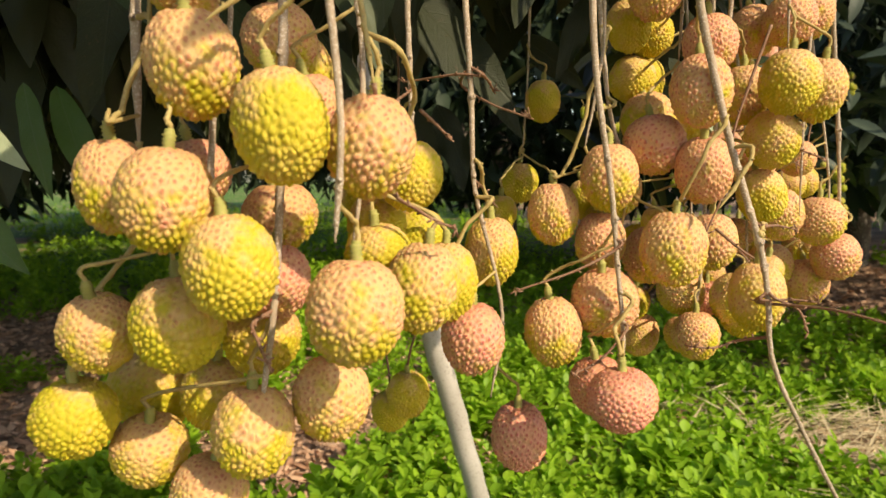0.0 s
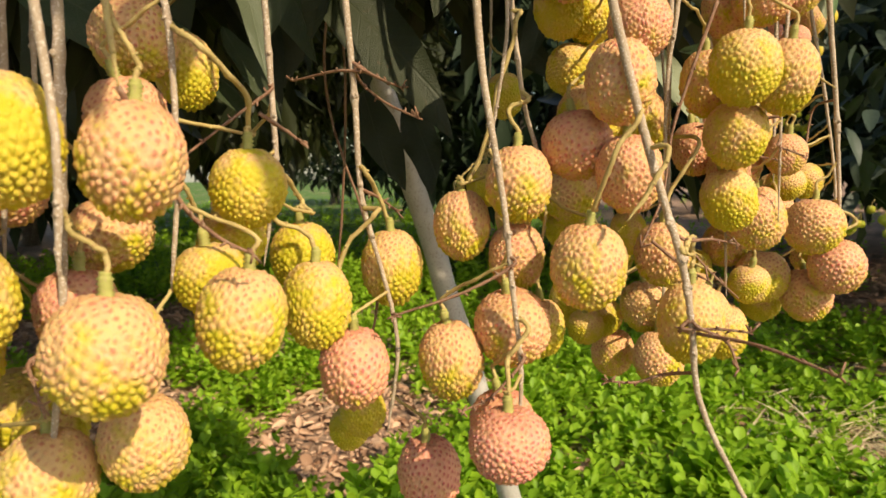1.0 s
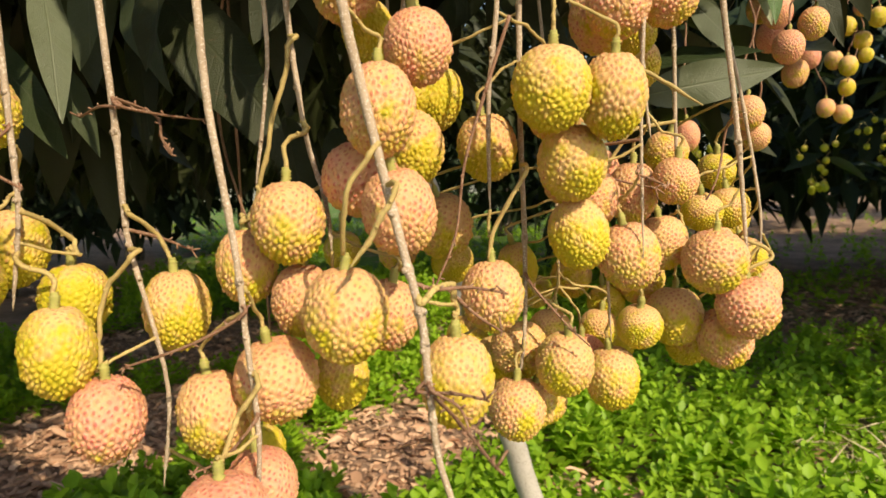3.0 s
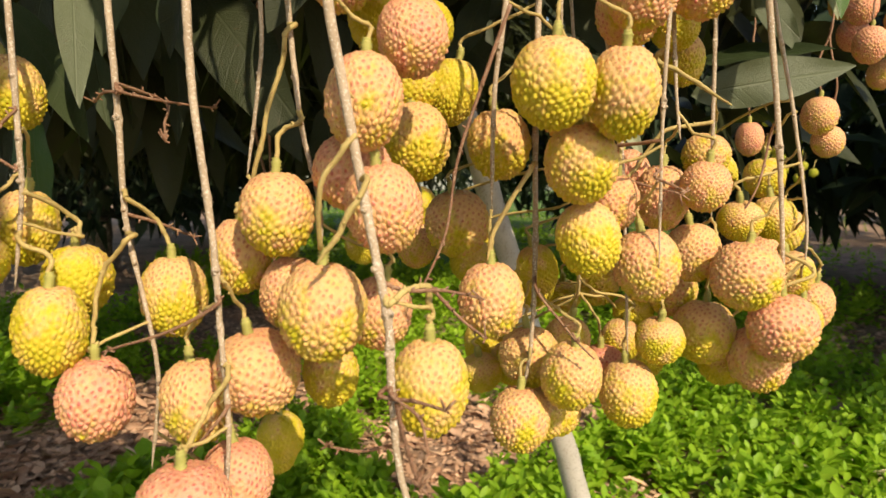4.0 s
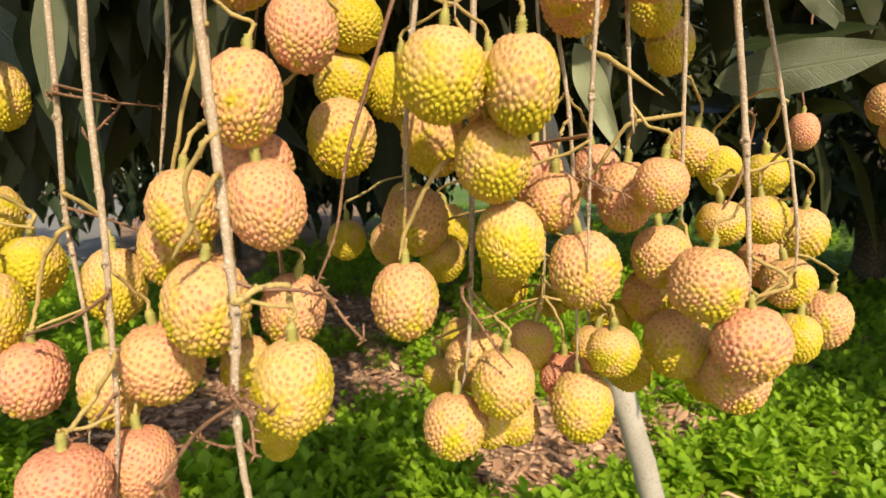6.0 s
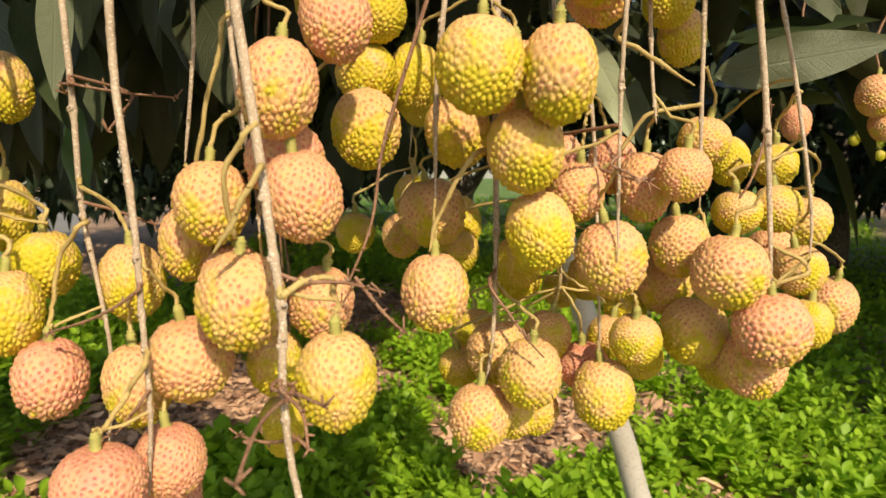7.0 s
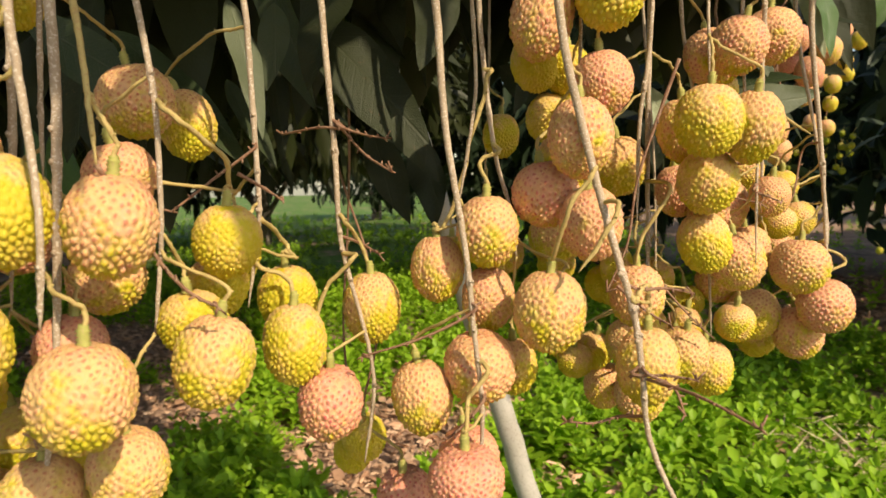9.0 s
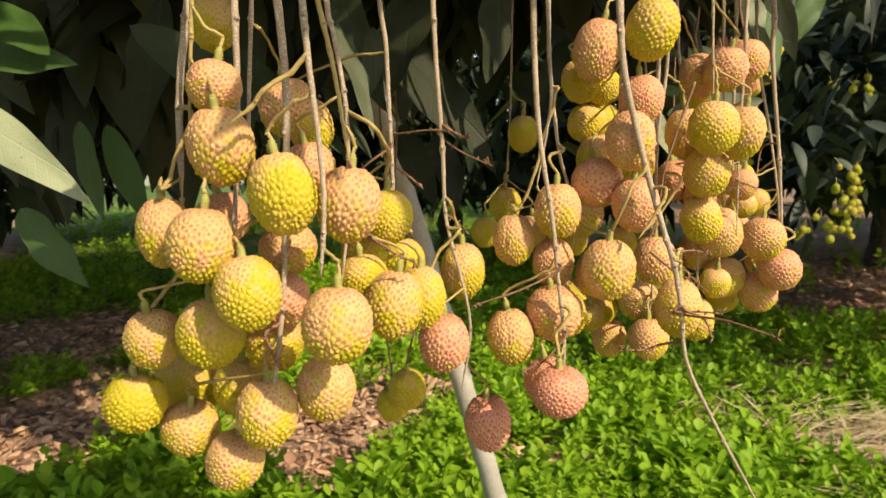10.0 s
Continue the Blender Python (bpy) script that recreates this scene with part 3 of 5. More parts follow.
def big_leaf_mesh(seed, mat):
    """A large leaf one unit long: pointed, folded at its midrib, wavy at its edges and bent sideways."""
    rng = np.random.default_rng(seed)
    wide, fold, droop, bend = rng.uniform(0.13, 0.17), rng.uniform(0.05, 0.3), rng.uniform(0.0, 0.22), rng.uniform(-0.10, 0.10)
    cells, phase, verts = 20, rng.uniform(0, 6), []
    for i in range(cells + 1):
        u = i / cells
        w = wide * max(0.012, math.sin(math.pi * u ** 0.82) ** 0.75 * (1 - 0.25 * u ** 4)) * (1 + 0.03 * math.sin(11 * u + phase))
        for k in range(-4, 5):
            s = k / 4
            edge = 0.16 * w * abs(s) ** 2 * math.sin(13 * u + phase + 1.5 * (s > 0)) + 0.05 * w * math.sin(5 * u + 3 * s)
            verts.append((u, s * w + bend * u * u, -droop * u * u + fold * abs(s) ** 1.3 * w + edge))
    faces = [(9 * i + k, 9 * i + k + 1, 9 * i + k + 10, 9 * i + k + 9) for i in range(cells) for k in range(8)]
    return mesh_of("leaf", verts, faces, mat)


LEAVES = [[big_leaf_mesh(s, mat) for s in range(6)] for mat in (SHADED_LEAF, MID_LEAF, PALE_SUNLIT_LEAF, GREY_LEAF, FRESH_LEAF)]


def trunk(points, r0, r1):
    p = spline(points, 30)
    rng = np.random.default_rng(8)
    return tube(p, np.linspace(r0, r1, 30), 14, rng, 0.06)


tree = tagged(new("lychee_tree", mesh_of("trunk", *join(
    trunk([(-1.7, -1.3, -0.05), (-1.72, -1.25, 0.5), (-1.6, -1.1, 1.2), (-1.45, -0.8, 2.0)], 0.14, 0.09),
    trunk([(-1.6, -1.1, 1.2), (-1.2, -0.5, 1.9), (-0.7, 0.3, 2.15), (-0.1, 0.9, 2.0), (0.2, 1.2, 1.8)], 0.06, 0.015),
    trunk([(-1.5, -0.9, 1.8), (-1.6, 0.2, 2.4), (-1.7, 1.8, 2.5), (-1.9, 3.6, 2.2)], 0.07, 0.02),
    trunk([(-1.6, 0.6, 2.45), (-2.3, 2.0, 2.4), (-3.2, 3.2, 2.1)], 0.045, 0.015),
    trunk([(-0.7, 0.3, 2.15), (-0.45, 0.22, 1.75), (-0.2, 0.24, 1.46), (0.05, 0.33, 1.41), (0.3, 0.46, 1.43), (0.5, 0.56, 1.40)], 0.018, 0.007),
    trunk([(-0.45, 0.22, 1.75), (-0.25, 0.20, 1.45), (-0.08, 0.23, 1.37), (0.0, 0.22, 1.35)], 0.012, 0.005),
    trunk([(-1.65, 1.2, 2.48), (-1.1, 2.0, 2.3), (-0.8, 2.8, 1.9)], 0.035, 0.012),
), TRUNK)), "dark lychee tree with a low dense drooping crown", "tree")


def leaf(base, tip, width, seed, roll=0.0, tone=0):
    """One large leaf of the near tree, from its base to its tip."""
    base, tip = Vector(base), Vector(tip)
    ob = child("leaf", LEAVES[tone][seed % 6], tree, ("", "dusty green leaf", "pale leaf coloured as if in bright sun", "greyish-green glossy leaf", "fresh green glossy leaf")[tone])
    d = tip - base
    along = d.normalized()
    face = Vector((0.2, -1, 0.25))
    face = (face - along * face.dot(along)).normalized()
    turn = Matrix((along, face.cross(along), face)).transposed().to_4x4()
    w = width / (0.30 * d.length)
    ob.matrix_world = Matrix.Translation(base) @ turn @ Matrix.Rotation(roll, 4, "X") @ Matrix.Diagonal((d.length, d.length * w, d.length * w, 1))
    return ob


def skirt_place(rng):
    """The drooping sprays just behind the fruit."""
    x, y = 0.28 - 2.1 * rng.random() ** 1.25, rng.uniform(0.59, 0.74)
    y += 0.16 * min(1.0, max(0.0, -0.6 - x)) * (1 + math.sin(7 * x))
    low = (1.20 if x < -0.32 else 1.25 if x < -0.02 else 1.23 + 0.25 * max(0.0, x - 0.05)) + 0.09 * noise.noise(Vector((x * 2, y * 2, 0)))
    return turned(x, y, low + 0.34 * rng.random() ** 1.3, rng.uniform(0, 6.28), rng.normal(0.9, 0.4), rng.normal(0, 0.6), rng.uniform(0.8, 1.25))


def crown_place(rng):
    x, y = rng.uniform(-4.2, 0.2), 1.95 + 3.2 * rng.random()
    if x > -0.45 - 0.25 * (y - 1.5) + 0.3 * noise.noise(Vector((0, y * 2, 4))):
        return None
    low = 1.25 + 0.14 * noise.noise(Vector((x * 2, y * 2, 0)))
    return turned(x, y, low + 1.7 * rng.random() ** 1.5, rng.uniform(0, 6.28), rng.normal(0.9, 0.4), rng.normal(0, 0.6), rng.uniform(0.9, 1.5))


def overhang_shade_place(rng):
    """The thin spray above the fruit: unseen, added to shade the leaves behind it."""
    x, y = rng.uniform(-1.15, 0.32), rng.uniform(-0.20, 0.62)
    edge = 0.12 + 0.30 * min(1.0, max(0.0, (x + 1.055 * y - 0.30) / 0.10))
    open_side = min(1.0, max(0.0, (0.24 - x - 1.055 * y) / 0.05))
    z = 1.31 + 0.24 * open_side + 1.11 * max(0.0, edge - y) + 0.45 * rng.random() ** 1.8
    for gx, gy, gz in ((-0.31, 0.405, 1.107), (-0.31, 0.415, 1.18), (0.33, 0.66, 1.14), (-0.02, 0.36, 1.14), (-0.011, 0.28, 1.045)):  # open spots through which the sun reaches single leaves and fruit
        off = Vector((x - gx, y - gy, z - gz))
        if (off - SUN_FROM * off.dot(SUN_FROM)).length < (0.15 if gx < -0.3 else 0.075 if gy < 0.3 else 0.045 if gx < 0 else 0.13):
            return None
    return turned(x, y, z, rng.uniform(0, 6.28), rng.normal(0.3, 0.4), rng.normal(0, 0.5), rng.uniform(0.8, 1.25))


crown = [leaf_points(0.15, 0.048, 0.2, 0.15, 2), leaf_points(0.12, 0.042, 0.15, 0.25, 2), leaf_points(0.17, 0.050, 0.1, 0.1, 2)]
sprays = [leaf_points(0.15, 0.046, 0.25, 0.2, 7), leaf_points(0.12, 0.040, 0.15, 0.35, 7), leaf_points(0.17, 0.048, 0.3, 0.1, 7)]


def head_place(rng):
    """The rounded crown over the trunk."""
    d = Vector(rng.normal(0, 1, 3)).normalized() * (0.35 + 0.65 * rng.random() ** 0.5)
    return turned(-1.75 + 1.0 * d.x, -1.15 + 1.0 * d.y, 2.45 + 0.75 * d.z, rng.uniform(0, 6.28), rng.normal(0.5, 0.4), rng.normal(0, 0.6), rng.uniform(1.0, 1.5))


def limb_place(rng):
    """Leafy sprays along the limb that reaches over to the back of the tree."""
    u = rng.random()
    return turned(-1.6 - 0.2 * u + rng.normal(0, 0.28), -0.3 + 2.6 * u, 2.45 + rng.normal(0, 0.16), rng.uniform(0, 6.28), rng.normal(0.5, 0.4), rng.normal(0, 0.6), rng.uniform(1.0, 1.5))


def dapple_shade_place(rng):
    # overhead clump of leaves, added only to shade patches of the left ground
    return turned(rng.uniform(-1.65, -1.02), rng.uniform(1.1, 1.9), rng.uniform(1.48, 1.85), rng.uniform(0, 6.28), rng.normal(0.4, 0.4), rng.normal(0, 0.5), rng.uniform(1.0, 1.5))


def pole_shade_spray(rng):
    """A made-up spray on the sun's side, added to shade the upper pole."""
    p = Vector((0.147, 1.605, -0.05)).lerp(Vector((-0.499, 0.984, 2.60)), rng.uniform(0.30, 0.72)) + SUN_FROM * rng.uniform(0.5, 0.85)
    return turned(p.x + rng.normal(0, 0.05), p.y + rng.normal(0, 0.05), p.z + 0.04, rng.uniform(0, 6.28), rng.normal(0.4, 0.4), rng.normal(0, 0.5), rng.uniform(0.8, 1.1))


def pole_spray(rng):
    """The drooping spray in which the upper pole stands."""
    p = Vector((0.147, 1.605, -0.05)).lerp(Vector((-0.499, 0.984, 2.60)), rng.uniform(0.57, 0.80))
    return turned(p.x + rng.normal(-0.02, 0.10), p.y - rng.uniform(0.04, 0.20), p.z + 0.10, rng.uniform(0, 6.28), rng.normal(0.9, 0.35), rng.normal(0, 0.6), rng.uniform(0.8, 1.2))


def roof_shade_place(rng):
    """The thinner middle of the crown, high over the path: unseen, added to shade the ground."""
    x, y = rng.uniform(-2.9, -0.3), rng.uniform(1.25, 2.10)
    if noise.noise(Vector((x * 2.2, y * 2.2, 8.0))) < -0.22:
        return None
    return turned(x, y, rng.uniform(1.62, 2.25), rng.uniform(0, 6.28), rng.normal(0.5, 0.4), rng.normal(0, 0.5), rng.uniform(1.0, 1.6))


def shade_place(rng):
    """A thick top made up for the crown, added to keep the ground behind in shade."""
    return turned(rng.uniform(-3.5, -0.5), rng.uniform(2.05, 7.2), rng.uniform(1.55, 2.3), rng.uniform(0, 6.28), rng.normal(0.5, 0.4), rng.normal(0, 0.5), rng.uniform(1.1, 1.7))


# overhang, crown top, pole shade, roof and dapple leaves are added to cast shade
for count, place, seed, shapes in ((1150, skirt_place, 31, sprays), (9500, crown_place, 33, crown), (2300, overhang_shade_place, 32, sprays), (11500, shade_place, 34, crown), (270, pole_shade_spray, 35, sprays), (150, pole_spray, 39, sprays), (1950, roof_shade_place, 40, crown), (1500, head_place, 37, crown), (900, limb_place, 38, crown), (420, dapple_shade_place, 36, crown)):
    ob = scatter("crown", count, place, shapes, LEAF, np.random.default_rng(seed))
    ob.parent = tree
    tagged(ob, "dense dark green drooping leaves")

# ---- other orchard trees ----


def orchard_tree(x, y, height, spread, low, seed, leaves=3600, stout=0.17):
    rng = np.random.default_rng(seed)
    body = join(
        trunk([(x, y, -0.1), (x + 0.05, y, 0.6), (x - 0.05, y + 0.1, height * 0.6)], stout, stout * 0.6),
        trunk([(x, y, 0.5), (x + 0.5 * spread, y - 0.3, height * 0.55)], stout * 0.5, 0.03),
        trunk([(x, y, 0.6), (x - 0.5 * spread, y - 0.2, height * 0.6)], stout * 0.5, 0.03),
    )
    thing = tagged(new("orchard_tree", mesh_of("trunk", *body, TRUNK)), "dark leafy orchard tree with a low drooping crown", "tree", "orchard trees")

    def place(r):
        a, u = r.uniform(0, 6.28), r.random() ** 0.5
        h = r.random()
        wide = spread * (0.55 + 0.6 * math.sin(math.pi * min(1, 0.25 + 0.75 * h))) * (1 + 0.25 * noise.noise(Vector((3 * math.cos(a), 3 * math.sin(a), h * 3 + seed))))
        px, py = x + wide * u * math.cos(a), y + wide * u * math.sin(a)
        z = low + (height - low) * h + 0.25 * noise.noise(Vector((px * 1.5, py * 1.5, seed)))
        return turned(px, py, z, r.uniform(0, 6.28), r.normal(0.6, 0.5), r.normal(0, 0.6), r.uniform(0.8, 1.4) if y < 5 else r.uniform(1.0, 1.7))

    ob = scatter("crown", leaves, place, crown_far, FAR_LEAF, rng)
    ob.parent = thing
    return thing


crown_far = [herb_leaf(0.20, 0.07, 0.2, 0.2), herb_leaf(0.26, 0.085, 0.15, 0.15)]
neighbour = None
# the last tree, at (6.3, 8.0), is made up to shade the right-hand ground
for k, (x, y) in enumerate([(3.2, 4.3), (-6.3, 5.9), (0.6, 7.6), (-4.8, 10.5), (4.25, 6.95), (-7.5, 9.5), (8.8, 9.5), (-1.8, 13.5), (3.8, 13.8), (-7.0, 15.0), (9.5, 15.0), (-9.5, 2.2), (-12.0, 12.0), (14.0, 11.0), (0.5, 19.0), (6.5, 20.0), (-5.5, 20.0), (6.3, 8.0)]):
    grown = orchard_tree(x, y, 3.4 + 0.4 * (k % 3), 1.9 + 0.2 * (k % 2), 0.92 if 2.5 < x < 4.5 and y < 7 else 1.6 if x == -4.8 else 1.25 if y == 15.0 else 0.62 + 0.1 * (k % 3), 40 + k, 5200 if y < 10.6 else 2600, 0.10 if x == -4.8 else 0.17)
    neighbour = neighbour or grown

def spray_place(rng):
    a = rng.normal(0, 0.35), rng.normal(0, 0.3)
    z = 1.02 + 0.25 * noise.noise(Vector((a[0] * 3, a[1] * 3, 5))) + 1.0 * rng.random() ** 1.2
    return turned(1.95 + a[0], 2.75 + a[1], z, rng.uniform(0, 6.28), rng.normal(0.45, 0.35), rng.normal(0, 0.5), rng.uniform(0.8, 1.2))


ob = scatter("crown", 1250, spray_place, sprays, DUSTY_LEAF, np.random.default_rng(77))
ob.parent = neighbour
tagged(ob, "drooping sprays of dark green leaves")

# ---- fruit ----
# large leaves hanging between and behind the fruit
leaf((-0.0560, 0.3800, 1.1760), (-0.0210, 0.3500, 1.1030), 0.020, 3, -0.75, 3)
leaf((-0.0720, 0.4050, 1.1370), (-0.0360, 0.3800, 1.0830), 0.015, 1, -0.60, 1)
leaf((-0.0310, 0.3850, 1.1730), (-0.0250, 0.3700, 1.1280), 0.018, 2, -0.30, 1)
leaf((-0.0780, 0.4750, 1.1860), (-0.0550, 0.4550, 1.0860), 0.018, 5, -0.80, 0)
leaf((-0.0380, 0.4500, 1.1810), (0.0630, 0.4050, 1.0930), 0.038, 4, -0.20, 0)
leaf((-0.1500, 0.4100, 1.1720), (-0.0400, 0.3800, 1.0860), 0.025, 0, -0.50, 1)
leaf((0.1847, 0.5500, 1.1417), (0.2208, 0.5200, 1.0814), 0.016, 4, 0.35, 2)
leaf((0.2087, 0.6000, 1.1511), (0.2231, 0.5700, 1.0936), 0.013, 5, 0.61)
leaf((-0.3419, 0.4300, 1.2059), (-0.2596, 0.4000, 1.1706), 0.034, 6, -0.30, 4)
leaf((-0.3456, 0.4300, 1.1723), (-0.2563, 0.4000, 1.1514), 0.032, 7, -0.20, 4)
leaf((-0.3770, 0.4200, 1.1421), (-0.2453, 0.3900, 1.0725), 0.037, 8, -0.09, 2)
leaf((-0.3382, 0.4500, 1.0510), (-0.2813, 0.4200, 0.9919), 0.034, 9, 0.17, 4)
leaf((-0.0001, 0.4200, 1.2142), (-0.0211, 0.3900, 1.1370), 0.032, 10, 0.44)
leaf((-0.0722, 0.4600, 1.2278), (-0.0331, 0.4300, 1.1238), 0.035, 11, 0.70, 1)
leaf((0.0555, 0.4400, 1.2179), (0.0537, 0.4100, 1.1337), 0.031, 12, -0.52)
leaf((0.5619, 1.0000, 1.3575), (0.5408, 0.9700, 1.2560), 0.047, 14, 0.00, 4)
leaf((0.4176, 0.9000, 1.3192), (0.4613, 0.8700, 1.1944), 0.035, 15, 0.26)
leaf((0.0724, 0.6200, 1.1731), (0.1260, 0.5900, 1.1293), 0.023, 16, 0.52)
leaf((0.1189, 0.6000, 1.2286), (0.1232, 0.5700, 1.1698), 0.033, 18, -0.44)
leaf((0.1166, 0.5500, 1.1897), (0.0978, 0.5200, 1.1255), 0.022, 20, 0.09)
leaf((0.1972, 0.6000, 1.1352), (0.2425, 0.5700, 1.1006), 0.018, 21, 0.35)
leaf((-0.0043, 0.6200, 1.1138), (0.0283, 0.5900, 1.0362), 0.034, 24, -0.35)
leaf((-0.0385, 0.6000, 1.1227), (-0.0099, 0.5700, 1.0378), 0.033, 25, -0.09)
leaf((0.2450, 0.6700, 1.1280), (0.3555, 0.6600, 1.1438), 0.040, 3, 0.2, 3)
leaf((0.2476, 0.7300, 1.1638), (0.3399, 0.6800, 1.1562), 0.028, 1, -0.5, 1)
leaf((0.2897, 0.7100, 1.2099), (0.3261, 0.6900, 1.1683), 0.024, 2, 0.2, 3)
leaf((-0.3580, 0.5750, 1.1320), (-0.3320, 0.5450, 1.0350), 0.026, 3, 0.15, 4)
leaf((-0.3180, 0.5550, 1.1260), (-0.2760, 0.5250, 1.0270), 0.027, 1, -0.20, 4)
leaf((-0.4100, 0.6150, 1.1360), (-0.4190, 0.5850, 1.0560), 0.026, 2, 0.30, 0)
leaf((-0.4790, 0.6350, 1.0680), (-0.4090, 0.6050, 1.0190), 0.025, 5, -0.30, 0)
leaf((-0.2350, 0.5150, 1.2340), (-0.2580, 0.4850, 1.0990), 0.036, 4, 0.10, 0)
leaf((0.3180, 0.6350, 1.2500), (0.3360, 0.6050, 1.1650), 0.018, 0, 0.50, 2)
leaf((0.3280, 0.6150, 1.2250), (0.3350, 0.5850, 1.1670), 0.022, 3, -0.30, 4)
leaf((-0.2160, 0.4150, 1.1860), (-0.0830, 0.3850, 1.1110), 0.034, 2, 0.20, 1)
leaf((0.2060, 0.6350, 1.1310), (0.2110, 0.6050, 1.0890), 0.025, 4, 0.20, 3)
# unseen leaf overhead, added only for the shadow it casts
leaf((0.0, 0.150, 1.325), (0.105, 0.170, 1.305), 0.062, 4, 0.0)

b_S1 = branch([(0.1251, 0.3260, 1.1307), (0.1376, 0.3223, 1.0741), (0.1457, 0.3185, 1.0434), (0.1535, 0.3147, 1.0144), (0.1563, 0.3110, 0.9914), (0.1601, 0.3110, 0.9604), (0.1756, 0.3085, 0.9250), (0.2035, 0.3060, 0.8718)], 0.0023, 0.001)
b_S2 = branch([(0.0723, 0.3170, 1.1344), (0.0747, 0.3158, 1.0945), (0.0822, 0.3146, 1.0427), (0.0853, 0.3134, 1.0088), (0.0886, 0.3122, 0.9714), (0.0866, 0.3110, 0.9367)], 0.0021, 0.0009)
b_S3 = branch([(0.0140, 0.3360, 1.1469), (0.0171, 0.3360, 1.0900), (0.0179, 0.3360, 1.0530), (0.0205, 0.3360, 1.0348), (0.0324, 0.3360, 0.9801), (0.0265, 0.3360, 0.9345)], 0.0019, 0.0009)
b_S4 = branch([(-0.0127, 0.3120, 1.1432), (-0.0114, 0.3120, 1.0788), (-0.0119, 0.3120, 1.0553), (-0.0192, 0.3120, 1.0171)], 0.0018, 0.0009)
b_S6 = branch([(0.0855, 0.3620, 1.1436), (0.0912, 0.3613, 1.0885), (0.0994, 0.3607, 1.0558), (0.1014, 0.3600, 1.0348)], 0.0017, 0.0009)
b_S8 = branch([(0.1755, 0.4400, 1.1577), (0.1746, 0.4400, 1.0907), (0.1753, 0.4400, 1.0287), (0.1739, 0.4400, 0.9810), (0.1701, 0.4400, 0.9548)], 0.002, 0.001)
b_R1 = branch([(0.2361, 0.4340, 1.1487), (0.2341, 0.4340, 1.0927), (0.2345, 0.4340, 1.0216)], 0.0017, 0.0007)
b_R2 = branch([(0.2562, 0.5060, 1.1672), (0.2569, 0.5060, 1.0997), (0.2581, 0.5060, 1.0414)], 0.0019, 0.0009)
b_R3 = branch([(0.2792, 0.4870, 1.1589), (0.2872, 0.4870, 1.0831), (0.2928, 0.4870, 1.0089)], 0.0024, 0.0012)
b_R4 = branch([(0.2863, 0.5300, 1.1619), (0.2985, 0.5300, 1.0997), (0.3075, 0.5300, 1.0426), (0.3084, 0.5300, 1.0177)], 0.0016, 0.0008)
b_R5 = branch([(0.1996, 0.4700, 1.1605), (0.2117, 0.4700, 1.0914), (0.2159, 0.4700, 1.0321), (0.2188, 0.4700, 0.9709)], 0.0015, 0.0008)
b_R6 = branch([(0.2356, 0.4750, 1.1559), (0.2384, 0.4750, 1.1083), (0.2412, 0.4750, 1.0826)], 0.0014, 0.0008)
b_R7 = branch([(0.1800, 0.5000, 1.1713), (0.1870, 0.5000, 1.0800), (0.1886, 0.5000, 0.9971)], 0.0013, 0.0008)
b_A1 = branch([(-0.0953, 0.2450, 1.1735), (-0.1048, 0.2450, 1.1163), (-0.1072, 0.2450, 1.0646)], 0.003, 0.0016)
b_A2 = branch([(-0.0789, 0.2550, 1.1759), (-0.0798, 0.2525, 1.1056), (-0.0858, 0.2500, 1.0269)], 0.0028, 0.0012)
b_A3 = branch([(-0.0559, 0.2450, 1.1721), (-0.0521, 0.2425, 1.1199), (-0.0536, 0.2400, 1.0692), (-0.0574, 0.2375, 1.0104), (-0.0648, 0.2350, 0.9614)], 0.0026, 0.0012)
b_A4 = branch([(-0.0320, 0.2000, 1.1579), (-0.0302, 0.2000, 1.1225), (-0.0261, 0.2000, 1.0697), (-0.0287, 0.2000, 1.0315)], 0.002, 0.001)
b_A5 = branch([(-0.0334, 0.2250, 1.1654), (-0.0241, 0.2200, 1.1209), (-0.0177, 0.2150, 1.0802)], 0.0018, 0.0009, True)
b_A7 = branch([(-0.0727, 0.2650, 1.1786), (-0.0781, 0.2650, 1.1123), (-0.0801, 0.2650, 1.0779)], 0.0016, 0.0009)
b_A8 = branch([(-0.0906, 0.2350, 1.1703), (-0.0941, 0.2350, 1.1302), (-0.0969, 0.2350, 1.0967)], 0.0014, 0.0008, True)
b_A9 = branch([(-0.0347, 0.2620, 1.1549), (-0.0321, 0.2620, 1.1426), (-0.0274, 0.2620, 1.1073), (-0.0273, 0.2620, 1.0734), (-0.0286, 0.2620, 1.0496), (-0.0335, 0.2620, 1.0163)], 0.0017, 0.0009)
b_B1 = branch([(0.1946, 0.3850, 1.2047), (0.1958, 0.3850, 1.1616), (0.1970, 0.3850, 1.1212)], 0.0012, 0.0008)
b_B2 = branch([(0.1727, 0.4000, 1.2100), (0.1703, 0.4000, 1.1427), (0.1653, 0.4000, 1.1005), (0.1642, 0.4000, 1.0492)], 0.0018, 0.001)
b_B3 = branch([(0.1340, 0.3750, 1.2039), (0.1339, 0.3750, 1.1472), (0.1325, 0.3750, 1.1108)], 0.0014, 0.0008)
b_B4 = branch([(0.0812, 0.3450, 1.1969), (0.0846, 0.3450, 1.1266), (0.0821, 0.3450, 1.0991), (0.0757, 0.3450, 1.0642)], 0.0012, 0.0008)
b_C1 = branch([(0.0720, 0.5450, 1.2000), (0.0700, 0.5450, 1.1300), (0.0660, 0.5420, 1.0700)], 0.0013, 0.0008)
